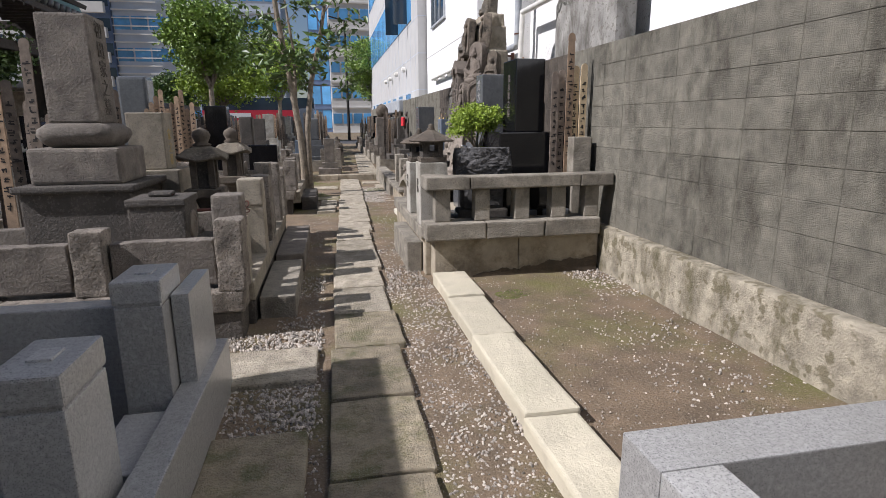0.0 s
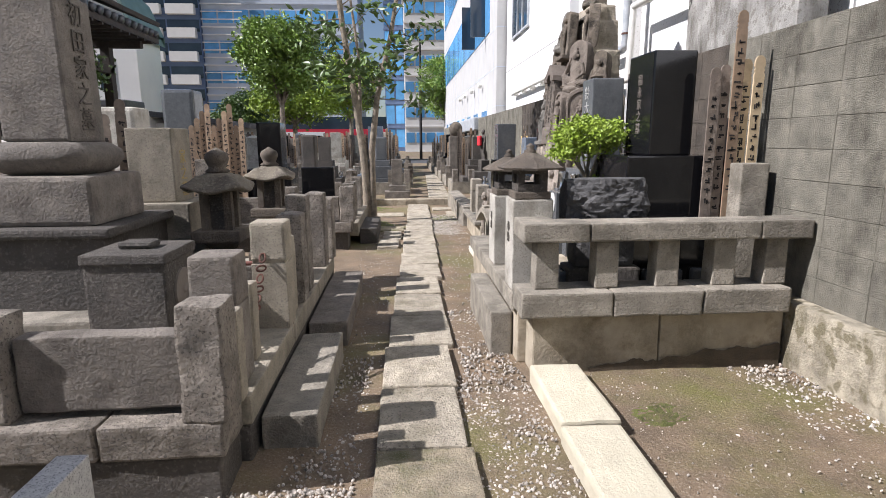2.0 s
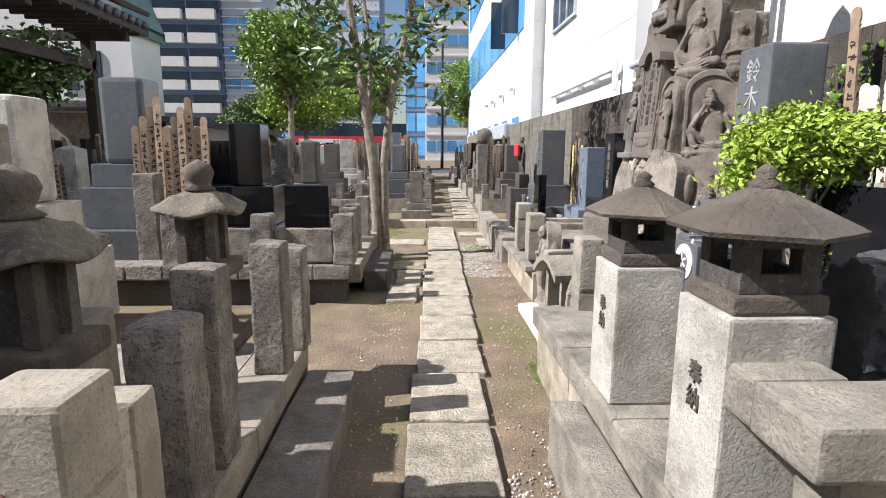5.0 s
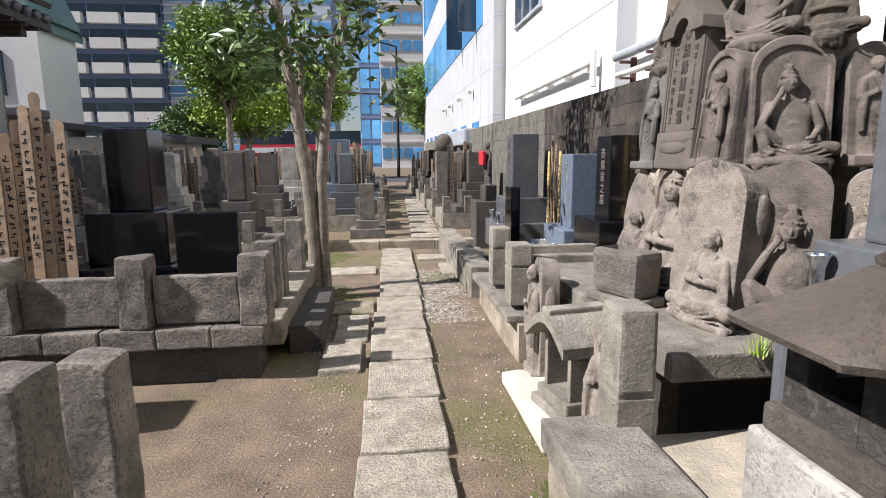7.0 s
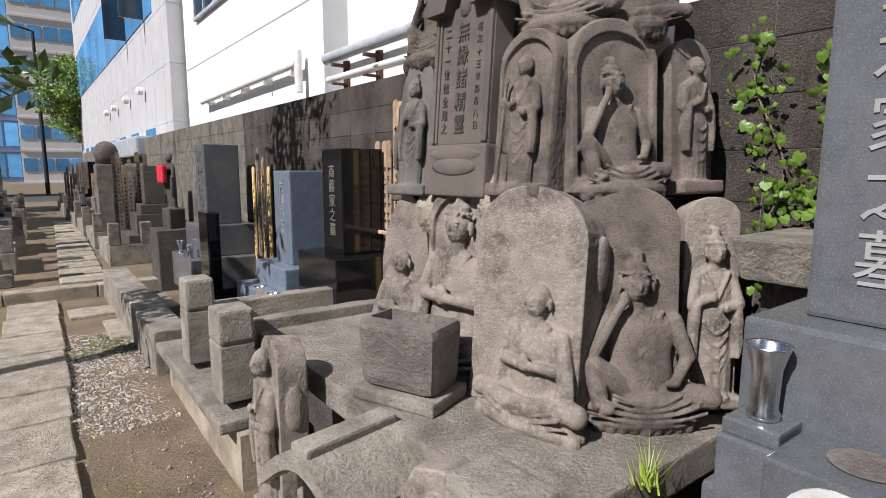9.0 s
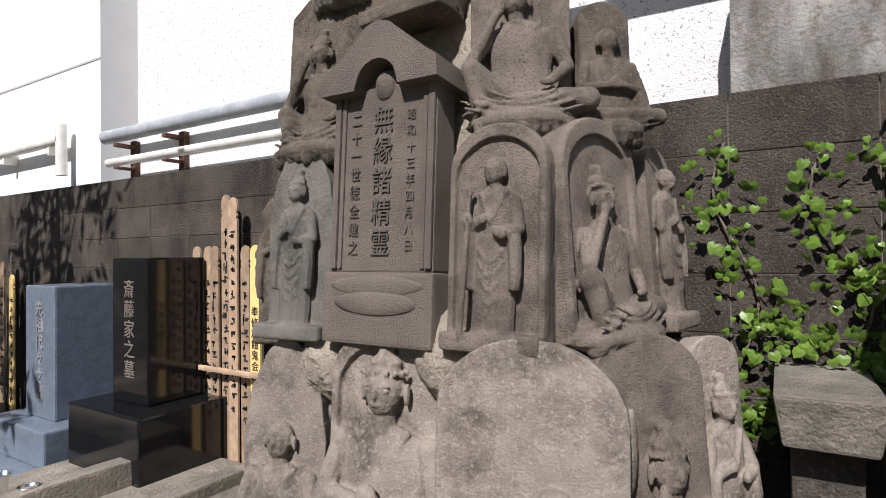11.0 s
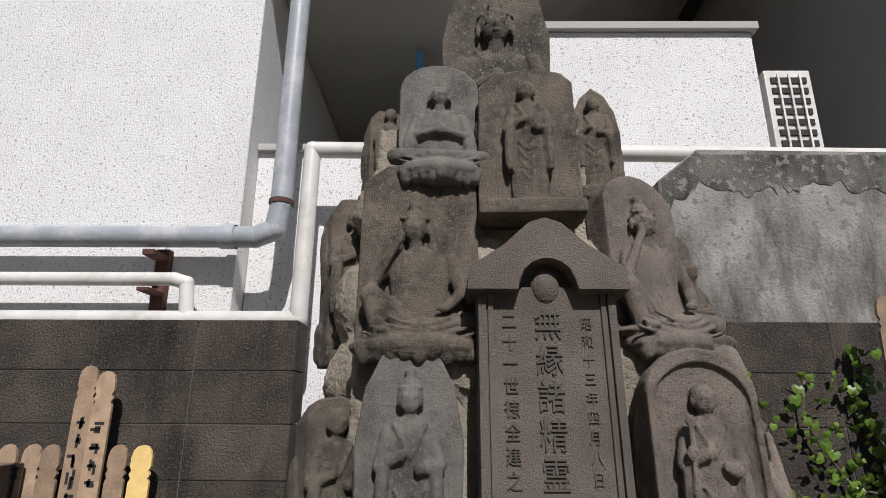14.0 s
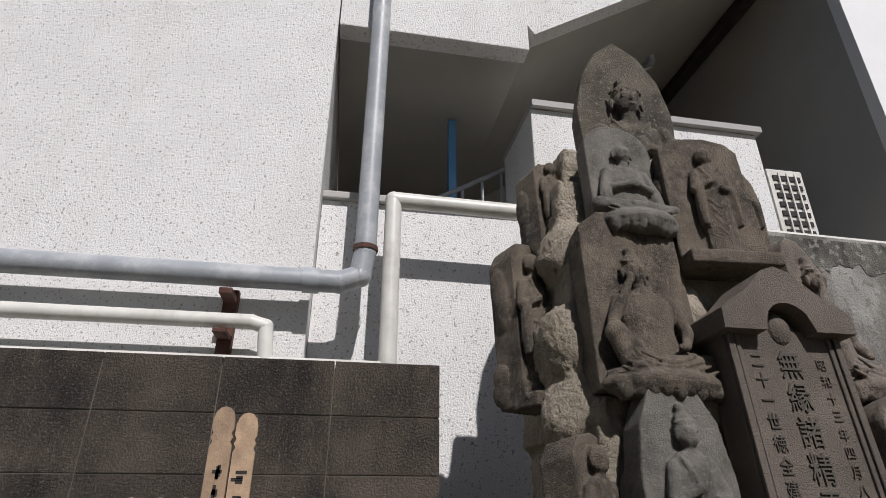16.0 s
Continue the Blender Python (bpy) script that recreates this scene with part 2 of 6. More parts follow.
    "cloth_red": mat("cloth_red", (0.5, 0.02, 0.03), 0.9, 15, 0.2, bump=0.3),
    "moss": mat("moss", (0.115, 0.125, 0.03), 0.95, 14, 0.5, (0.16, 0.12, 0.065), 1.0, 6, 1.0, 110, per_object=0),
    "asphalt": mat("asphalt", (0.05, 0.05, 0.052), 0.9, 5, 0.2, bump=0.4, per_object=0),
}


# ---- builders ----
def thing(name, x, y, z, label, category, group="", turn=0.0, kind=""):
    e = new(name)
    e.matrix_basis = pose(x, y, z, 0, 0, turn)
    return tagged(e, label, category, group, kind)


def part(name, bm, material, parent=None, label="", smooth=False):
    me = bpy.data.meshes.new(name)
    bm.to_mesh(me)
    bm.free()
    me.materials.append(M[material])
    if smooth:
        me.polygons.foreach_set("use_smooth", [True] * len(me.polygons))
    ob = new(name, me)
    ob.parent = parent
    if label:
        ob["label"] = label
    return ob


def add_box(bm, x0, x1, y0, y1, z0, z1, bevel=0.0, taper=0.0, rough=0.0, cuts=0, turn=None):
    g = bmesh.ops.create_cube(bm, size=1.0)
    vs = g["verts"]
    for v in vs:
        up = v.co.z > 0
        k = 1 - taper if up else 1
        v.co = Vector(((x0 + x1) / 2 + v.co.x * (x1 - x0) * k, (y0 + y1) / 2 + v.co.y * (y1 - y0) * k, z1 if up else z0))
    es = list({e for v in vs for e in v.link_edges})
    if bevel:
        r = bmesh.ops.bevel(bm, geom=es, offset=bevel, segments=2, affect="EDGES", profile=0.6)
        vs = list({v for f in r["faces"] for v in f.verts} | {v for v in vs if v.is_valid})
    if cuts:
        es = list({e for v in vs if v.is_valid for e in v.link_edges if e.calc_length() > 0.06})
        bmesh.ops.subdivide_edges(bm, edges=es, cuts=cuts, use_grid_fill=True)
        vs = [v for v in bm.verts if x0 - .01 <= v.co.x <= x1 + .01 and y0 - .01 <= v.co.y <= y1 + .01 and z0 - .01 <= v.co.z <= z1 + .01]
    if rough:
        for v in vs:
            if v.is_valid:
                v.co += noise.noise_vector(v.co * 9 + Vector((x0, y0, z1)) * 3) * rough
    if turn is not None:
        c = Vector(((x0 + x1) / 2, (y0 + y1) / 2, z0))
        bmesh.ops.rotate(bm, verts=[v for v in vs if v.is_valid], cent=c, matrix=Matrix.Rotation(radians(turn), 3, "Z"))
    return vs


def box(x0, x1, y0, y1, z0, z1, bevel=0.008, **k):
    bm = bmesh.new()
    add_box(bm, x0, x1, y0, y1, z0, z1, bevel, **k)
    return bm


def cbox(w, d, z0, z1, bevel=0.008, **k):
    return box(-w / 2, w / 2, -d / 2, d / 2, z0, z1, bevel, **k)


def blob(bm, c, r, rot=None, seg=14):
    g = bmesh.ops.create_uvsphere(bm, u_segments=seg, v_segments=max(6, seg * 2 // 3), radius=1.0)
    m = Matrix.Translation(c) @ (Euler([radians(a) for a in rot]).to_matrix().to_4x4() if rot else Matrix()) @ Matrix.Diagonal((*r, 1))
    bmesh.ops.transform(bm, matrix=m, verts=g["verts"])


def limb(bm, a, b, ra, rb, seg=10, caps=True):
    a, b = Vector(a), Vector(b)
    g = bmesh.ops.create_cone(bm, cap_ends=caps, segments=seg, radius1=ra, radius2=rb, depth=(b - a).length)
    m = Matrix.Translation((a + b) / 2) @ (b - a).to_track_quat("Z", "Y").to_matrix().to_4x4()
    bmesh.ops.transform(bm, matrix=m, verts=g["verts"])


def lathe(profile, seg=24, cx=0.0, cy=0.0, square=0.0):
    """A turned shape from (radius, height) pairs; square mixes the round outline with a square one."""
    bm = bmesh.new()
    rings = []
    for r, z in profile:
        ring = []
        for i in range(seg):
            a = 2 * math.pi * (i + 0.5) / seg
            k = 1 / max(abs(math.cos(a)), abs(math.sin(a)))
            q = r * (1 + (k - 1) * square)
            ring.append(bm.verts.new((cx + q * math.cos(a), cy + q * math.sin(a), z)))
        rings.append(ring)
    for a, b in zip(rings, rings[1:]):
        for i in range(seg):
            bm.faces.new((a[i], a[(i + 1) % seg], b[(i + 1) % seg], b[i]))
    bm.faces.new(rings[0][::-1])
    bm.faces.new(rings[-1])
    return bm


def tube(points, radius, seg=12):
    """A pipe through points."""
    bm = bmesh.new()
    for a, b in zip(points, points[1:]):
        limb(bm, a, b, radius, radius, seg, False)
    for p in points[1:-1]:
        blob(bm, p, (radius * 1.04,) * 3, seg=12)
    return bm


def lettering(parent, text, size, m, material, depth=0.003, line=1.05, name="inscription"):
    """Built-in font, one character a line where text has line breaks; lies in the pose m of its parent."""
    c = bpy.data.curves.new(name, "FONT")
    c.body, c.size, c.extrude, c.space_line = text, size, depth, line
    c.align_x, c.align_y, c.resolution_u = "CENTER", "CENTER", 2
    t = bpy.data.objects.new(name, c)
    scene.collection.objects.link(t)
    me = bpy.data.meshes.new_from_object(t)
    bpy.data.objects.remove(t)
    me.name = name
    me.materials.clear()
    me.materials.append(M[material])
    ob = new(name, me)
    ob.parent = parent
    ob.matrix_basis = m
    return ob


def column(s):
    return "\n".join(s)


worn = bpy.data.textures.new("worn_stone", "CLOUDS")
worn.noise_scale, worn.noise_depth = 0.014, 4


def fused(bm, name, material, x, y, z, turn, label, category, group="", voxel=0.008, rough=0.006, tilt=0.0, wear=0.005):
    """One carved stone: the shapes in bm melted into one worn skin."""
    for v in bm.verts:
        v.co += noise.noise_vector(v.co * 7 + Vector((x, y, z)) * 5) * rough
    ob = part(name, bm, material)
    ob.matrix_basis = pose(x, y, z, 0, 0, turn) @ pose(0, 0, 0, -tilt)
    mod = ob.modifiers.new("melt", "REMESH")
    mod.mode, mod.voxel_size, mod.use_smooth_shade = "VOXEL", voxel, True
    sm = ob.modifiers.new("soften", "SMOOTH")
    sm.factor, sm.iterations = 0.4, 1
    dp = ob.modifiers.new("wear", "DISPLACE")
    dp.texture, dp.strength, dp.mid_level, dp.texture_coords = worn, wear, 0.5, "GLOBAL"
    return tagged(ob, label, category, group)


# ---- ground and structure ----
def sheet(name, x0, x1, y0, y1, z, material, label, nx=1, ny=1, wave=0.0):
    bm = bmesh.new()
    bmesh.ops.create_grid(bm, x_segments=nx, y_segments=ny, size=0.5)
    for v in bm.verts:
        v.co = Vector((x0 + (v.co.x + 0.5) * (x1 - x0), y0 + (v.co.y + 0.5) * (y1 - y0), z))
        if wave:
            v.co.z += wave * noise.noise(v.co * 1.3) + wave * 0.5 * noise.noise(v.co * 5)
    return tagged(part(name, bm, material, smooth=True), label, "ground", kind="structure")


sheet("ground", -700, 700, -300, 1600, -0.055, "soil", "brown trodden earth with moss and grit")
sheet("earth", -0.9, 2.7, -1.0, 16, -0.042, "soil", "uneven brown earth with moss along the stone path", 60, 260, 0.018)
sheet("road", -60, 60, 36, 44, -0.03, "asphalt", "dark asphalt street beyond the graveyard")

PIPES_X, WALL_X, WHITE_X = 3.3, 2.72, 3.45


def solid(name, x0, x1, y0, y1, z0, z1, material, label, category="wall", bevel=0.0):
    ob = part(name, box(x0, x1, y0, y1, z0, z1, bevel), material)
    return tagged(ob, label, category, kind="structure")


# footing of the block wall
footing = solid("wall_footing", 2.6, 2.87, -2.0, 5.2, -0.1, 0.39, "footing", "pale stained concrete footing under the block wall", "footing", 0.03)

# white rendered building on the far side of the wall: two blocks with a gap, then the recess with the stair
solid("wall_stucco_near", WHITE_X, 9, 9.87, 12.3, -0.1, 9, "stucco", "white spatter-rendered wall of a building in sun")
far_white = solid("wall_white_far", WHITE_X, 9, 12.92, 19.6, -0.1, 11, "white_wall", "plain white painted building wall in full sun")
solid("wall_gap", 4.2, 9, 12.3, 12.92, -0.1, 9, "stucco", "white wall at the back of a narrow gap")
solid("wall_recess_low", 3.62, 3.9, 5.9, 9.866, -0.1, 3.32, "stucco", "low white parapet wall behind the stone pile", "wall")
solid("parapet_cap", 3.58, 3.94, 8.51, 9.866, 3.322, 3.37, "shade_trim_grey", "grey metal cap on the low parapet", "trim", 0.01)
solid("wall_recess_back", 6.4, 6.6, 2.0, 9.9, -0.1, 9, "shade_trim_grey", "plaster wall at the back of the recess, shade put into its grey")
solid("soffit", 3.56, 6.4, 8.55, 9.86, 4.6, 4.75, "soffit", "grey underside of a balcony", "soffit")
solid("balcony_front", 3.42, 3.56, 8.55, 9.86, 4.54, 6.4, "stucco", "white rendered balcony front above the recess", "balcony", 0.01)
stairway = thing("stair_flight", 3.6, 8.54, 4.8, "rising concrete stair flight with a white parapet", "stair")
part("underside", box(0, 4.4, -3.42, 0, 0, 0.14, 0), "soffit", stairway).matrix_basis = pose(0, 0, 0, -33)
part("parapet", box(-0.14, 0, -3.42, 0, -0.1, 1.5, 0), "stucco", stairway).matrix_basis = pose(0, 0, 0.02, -33)
part("edge_beam", box(0, 4.4, -2.86, -2.72, 1.66, 1.82, 0.01), "wood_dark", stairway)
part("tube_bracket", box(1.1, 1.16, -1.9, -1.84, 1.12, 1.24, 0), "pipe_grey", stairway)
# same house as the white front; this side's shade is in its grey
solid("wall_house_side", WHITE_X + 0.004, 10, 1.0, 5.66, -0.1, 12, "shade_trim_grey", "plaster side wall of the next house, shade put into its grey")
solid("wall_house_front", WHITE_X, WHITE_X + 0.1, -3.0, 5.664, -0.1, 12, "white_wall", "white sunlit front wall of the next house")
solid("wall_parapet_block", 3.624, 4.3, 6.72, 8.5, 3.322, 4.2, "stucco", "square white rendered parapet block", "wall", 0.01)
solid("parapet_block_cap", 3.58, 4.34, 6.69, 8.5, 4.2, 4.25, "shade_trim_grey", "thin grey cap on the white parapet", "trim")
# added outside the view to throw shade over the granite plot
solid("wall_left", -2.85, -2.68, -2.5, 2.55, -0.1, 2.9, "concrete", "plain concrete wall added out of view to shade the plot", "wall")


def moss(x, y, rx, ry, seed):
    r = random.Random(seed)
    bm = bmesh.new()
    bmesh.ops.create_grid(bm, x_segments=24, y_segments=24, size=1.0)
    for v in bm.verts:
        u, w = v.co.x, v.co.y
        k = math.hypot(u, w) + 0.35 * noise.noise(Vector((u * 2 + seed, w * 2, 0)))
        v.co = Vector((x + u * rx, y + w * ry, -0.036 - 0.05 * max(0, k - 0.62) + 0.012 * noise.noise(Vector((u * 9, w * 9, seed)))))
    return tagged(part("moss_patch", bm, "moss", smooth=True), "low green moss and grass on the earth", "moss", kind="stuff")


moss(-0.45, 11.35, 0.55, 0.6, 1)
moss(-0.7, 13.5, 0.9, 0.75, 2)
moss(0.95, 7.4, 0.12, 0.35, 3)
moss(1.5, 4.25, 0.25, 0.16, 5)
moss(0.95, 12.1, 0.35, 0.5, 6)
# weathered concrete wing behind the block wall, with a chamfered corner
bm = bmesh.new()
prof = [(5.9, 2.0), (7.62, 2.0), (7.62, 2.95), (7.4, 3.13), (5.9, 3.11)]
a = [bm.verts.new((3.18, y, z)) for y, z in prof]
b = [bm.verts.new((3.42, y, z)) for y, z in prof]
bm.faces.new(a[::-1])
bm.faces.new(b)
for i in range(5):
    bm.faces.new((a[i], a[(i + 1) % 5], b[(i + 1) % 5], b[i]))
bmesh.ops.recalc_face_normals(bm, faces=bm.faces)
tagged(part("wall_weathered", bm, "weathered"), "weathered pale concrete wall with black streaks", "wall", kind="structure")

# ragged dark crust along the top of the weathered wall
bm = bmesh.new()
rows = []
for i in range(60):
    y = 5.95 + (7.6 - 5.95) * i / 59
    top = 3.1 if y < 7.4 else 3.12 - (y - 7.4) * 0.82
    k = 0.2 + 0.12 * noise.noise(Vector((y * 2.3, 1, 0))) + 0.1 * noise.noise(Vector((y * 9, 4, 0))) + 0.05 * noise.noise(Vector((y * 27, 2, 0)))
    rows.append([bm.verts.new((xx, y, zz)) for xx, zz in ((3.176, top), (3.176, top - max(0.05, k)), (3.184, top - max(0.05, k) + 0.01))])
for p, q in zip(rows, rows[1:]):
    bm.faces.new((p[0], q[0], q[1], p[1]))
    bm.faces.new((p[1], q[1], q[2], p[2]))
tagged(part("wall_crust", bm, "crust"), "black lichen crust along the wall top", "stain", kind="structure")

# grey tiled building with bands of blue glass
tiled = thing("office_building", 3.15, 19.7, 0, "pale tile-clad office building with blue glass bands", "building")
part("wall", box(0, 8, 0, 22, -0.1, 16, 0), "tile_facade", tiled)
for k in range(3):
    for j in range(14):
        z = 5.0 + k * 3.6
        part("window", box(-0.03, 0.02, 1.5 + j * 1.4, 2.82 + j * 1.4, z, z + 2.0, 0.01), "glass_blue", tiled)
for j in range(8):
    part("window", box(-0.02, 0.02, 2.0 + j * 2.4, 3.2 + j * 2.4, 1.9, 2.45, 0.01), "glass_blue", tiled)
for j in range(18):
    part("joint", box(-0.004, 0.01, 1.2 * j + 0.6, 1.2 * j + 0.625, 1.5, 16, 0), "facade_grey", tiled)
for k in range(9):
    part("joint", box(-0.005, 0.01, 0, 22, 2.5 + 1.2 * k - 0.01, 2.515 + 1.2 * k, 0), "facade_grey", tiled)
    part("joint", box(0, 0.3, -0.005, 0.01, 2.5 + 1.2 * k - 0.01, 2.515 + 1.2 * k, 0), "facade_grey", tiled)
for y in (2.4, 5.2):
    part("open_casement", box(-0.55, -0.02, y, y + 0.06, 5.0, 6.6, 0.01), "glass_dark", tiled, "dark open window casement")
for y in (3.0, 5.4, 8.0, 10.0):
    part("vent_hood", lathe([(0.1, 0), (0.1, 0.12), (0.02, 0.16)], 10), "pipe_white", tiled).matrix_basis = pose(-0.06, y, 3.4, 0, -90, 0)
part("canopy", box(-0.6, 0, 1.0, 7, 1.75, 2.2, 0.05), "pipe_grey", tiled)

# window, hand rail of the drain and lamp on the white wall
win = thing("window_white", WHITE_X, 17.5, 4.35, "tall metal-framed window in the white wall", "window", kind="structure")
part("pane", box(-0.03, -0.005, -1.0, 1.0, 0, 2.6, 0), "glass_dark", win)
for y in (-1.0, -0.33, 0.33, 1.0):
    part("frame", box(-0.06, 0, y - 0.03, y + 0.03, 0, 2.6, 0), "pipe_grey", win)
part("sill", box(-0.07, 0, -1.06, 1.06, -0.06, 0, 0.01), "pipe_grey", win)
crack = solid("wall_joint", WHITE_X - 0.006, WHITE_X, 12.92, 19.6, 3.5, 3.52, "shade_trim_grey", "thin construction joint across the white wall", "trim")

# pipes in front of the stucco wall
def pipe(name, pts, r, material, label):
    return tagged(part(name, tube(pts, r, 14), material, smooth=True), label, "pipe")

big = pipe("drain_pipe", [(PIPES_X, 12.55, 2.68), (PIPES_X, 9.72, 2.68), (PIPES_X, 9.62, 2.72), (PIPES_X, 9.6, 2.85), (PIPES_X - 0.02, 9.58, 7.5)], 0.058, "pipe_grey", "thick grey drain pipe turning up the wall")
part("coupling", tube([(PIPES_X, 9.82, 2.68), (PIPES_X, 9.9, 2.68)], 0.066, 14), "pipe_grey", big, smooth=True)
part("clamp_ring", tube([(PIPES_X, 9.6, 2.86), (PIPES_X, 9.6, 2.885)], 0.066, 14), "rust", big)
pipe("thin_pipe", [(PIPES_X, 12.5, 2.45), (PIPES_X, 10.12, 2.45), (PIPES_X, 10.05, 2.43), (PIPES_X, 10.03, 2.25)], 0.036, "pipe_white", "white plastic pipe with an elbow")
pipe("riser_pipe", [(PIPES_X, 12.5, 2.24), (PIPES_X, 9.46, 2.24), (PIPES_X + 0.03, 9.46, 3.2), (PIPES_X + 0.03, 6.0, 3.16)], 0.046, "pipe_white", "cream plastic pipe rising past the wall end")
for y in (10.25, 11.6, 12.3):
    br = thing("pipe_bracket", PIPES_X, y, 2.3, "rusty steel angle bracket holding the pipes", "bracket", "pipe brackets")
    part("angle", box(-0.05, 0.15, -0.03, 0.03, 0.27, 0.3, 0.003), "rust", br)
    part("angle", box(-0.05, 0.15, -0.03, 0.03, 0.08, 0.1, 0.003), "rust", br)
    part("plate", box(0.1, 0.15, -0.035, 0.035, 0.0, 0.34, 0.003), "rust", br)
rail = thing("wall_pipe_rail", WHITE_X - 0.12, 16.0, 2.72, "white painted pipe run on wall brackets", "pipe")
part("tube", tube([(0, -2.6, 0.05), (0, 2.0, 0.0)], 0.05, 10), "pipe_white", rail, smooth=True)
part("tube", tube([(0, -2.6, 0.2), (0, -2.6, -0.3)], 0.05, 10), "pipe_white", rail, smooth=True)
for k in range(5):
    part("stay", box(-0.02, 0.12, -2.4 + k, -2.36 + k, -0.08, 0.04, 0), "pipe_white", rail)
vent = thing("vent_grille", 3.68, 6.5, 3.35, "white slatted vent grille on the shaded wall", "vent")
part("frame", box(0, 0.3, -0.15, 0.15, 0, 0.6, 0.01), "pipe_white", vent)
part("bracket", box(0.05, 0.2, -0.03, 0.03, -0.3, 0, 0.004), "pipe_white", vent)
for k in range(7):
    part("slat", box(-0.01, 0.0, -0.115, 0.115, 0.05 + k * 0.075, 0.09 + k * 0.075, 0), "ink", vent)
    if k < 3:
        part("bar", box(-0.02, -0.01, -0.075 + k * 0.07, -0.063 + k * 0.07, 0.04, 0.56, 0), "pipe_white", vent)
stair = thing("fire_stair", 4.3, 8.9, 3.05, "grey steel stair with a blue post in the recess", "stair")
part("post", box(0, 0.06, 0, 0.06, 0, 1.5, 0), "glass_blue", stair)
part("post", box(0.0, 0.08, -0.7, -0.62, 0, 1.5, 0), "pipe_grey", stair)
part("stringer", tube([(0, 0.3, 0.2), (0, -1.4, 1.2)], 0.05, 8), "pipe_grey", stair)
for k in range(6):
    part("baluster", box(0, 0.02, 0.1 - 0.16 * k, 0.12 - 0.16 * k, 0.1 + 0.09 * k, 0.75 + 0.09 * k, 0), "pipe_grey", stair)
part("handrail", tube([(0, 0.3, 0.65), (0, -1.4, 1.65)], 0.02, 8), "pipe_grey", stair)
lampb = thing("tube_light", 4.83, 7.02, 5.74, "bare fluorescent tube light under the balcony", "lamp")
part("body", box(-0.03, 0.03, -0.5, 0.2, 0, 0.04, 0.008), "pipe_grey", lampb).matrix_basis = pose(0, 0, 0, -33)
part("tube", tube([(0, -0.48, -0.03), (0, 0.18, -0.03)], 0.016, 8), "pipe_white", lampb).matrix_basis = pose(0, 0, 0, -33)


# ---- far buildings ----
def block_building(name, x, y, w, d, floors, fh, wallm, glassm, bays, label, band=0.5, balcony=False):
    t = thing(name, x, y, 0, label, "building")
    h = floors * fh
    part("wall", box(0, w, 0, d, -0.1, h, 0), wallm, t)
    for k in range(floors):
        for j in range(bays):
            bw = w / bays
            part("window", box(j * bw + 0.12, (j + 1) * bw - 0.12, -0.06, 0.02, k * fh + fh * (1 - band) * 0.6, k * fh + fh * (1 - band) * 0.6 + fh * band, 0), glassm, t)
            if balcony:
                part("balcony", box(j * bw + 0.3, (j + 1) * bw - 0.5, -0.9, 0, k * fh, k * fh + fh * 0.42, 0), "facade_pale", t)
        part("ledge", box(-0.05, w + 0.05, -0.12, 0, k * fh - 0.12, k * fh + 0.1, 0), wallm, t)
    part("roof", box(-0.2, w + 0.2, -0.2, d, h, h + 0.5, 0), wallm, t)
    return t


off = block_building("glass_office", -28.3, 88.5, 22.3, 12, 8, 4.2, "facade_grey", "glass_blue", 10, "grey office block with blue ribbon windows", 0.42)
for k in range(18):
    part("louvre", box(0.0, 5.8, -0.5, -0.35, 6 + k * 1.05, 6.16 + k * 1.05, 0), "facade_pale", off)
block_building("apartment_house", -42.5, 88, 14.1, 10, 11, 3.2, "facade_navy", "glass_dark", 3, "navy apartment house with cream balconies", 0.5, True)
block_building("glass_tower", -2.2, 85, 8.5, 12, 14, 3.4, "facade_navy", "glass_blue", 6, "tall blue glass tower far along the street", 0.75)
block_building("pale_tower", 0.6, 78, 5.4, 8, 6, 3.3, "facade_pale", "glass_blue", 4, "pale office block with square windows", 0.4)
shop = thing("shop_front", -9, 44.5, 0, "low shop front with a red fascia sign", "shop")
part("wall", box(0, 8, 0, 3, 0, 3.2, 0), "glass_dark", shop)
part("sign", box(0, 8, -0.2, 0, 1.55, 2.3, 0), "red_paint", shop, "red fascia sign")
part("sign_band", box(0.4, 3.4, -0.23, -0.2, 1.75, 2.1, 0), "facade_pale", shop, "white lettering band")
pole = thing("street_lamp", 1.6, 46, 0, "tall dark street lamp post", "street lamp")
part("pole", lathe([(0.12, 0), (0.08, 9)], 10), "ink", pole)
part("arm", tube([(0, 0, 9), (-1.2, 0, 9.3)], 0.05, 8), "ink", pole)

# temple hall with a curved gable
hall = thing("temple_hall", -17.6, 22.5, 0.3, "white temple hall with a curved green gable roof", "building")
bm = bmesh.new()
N = 20
top = [(8.6 * i / N, 4.7 + 3.6 * math.sqrt(max(0, 1 - (i / N) ** 2))) for i in range(N + 1)]
lo = [bm.verts.new((x, 0, -0.1)) for x, z in top]
hi = [bm.verts.new((x, 0, z)) for x, z in top]
for i in range(N):
    bm.faces.new((lo[i], lo[i + 1], hi[i + 1], hi[i]))
g = bmesh.ops.extrude_face_region(bm, geom=bm.faces[:])
bmesh.ops.translate(bm, verts=[v for v in g["geom"] if isinstance(v, bmesh.types.BMVert)], vec=(0, 2, 0))
bmesh.ops.recalc_face_normals(bm, faces=bm.faces)
part("wall", bm, "facade_pale", hall)
bm = bmesh.new()
rows = [[bm.verts.new((x * 1.02, yy, z + zz)) for x, z in top] for yy, zz in ((-0.5, -0.05), (-0.5, 0.28), (2.1, 0.28), (2.1, -0.05))]
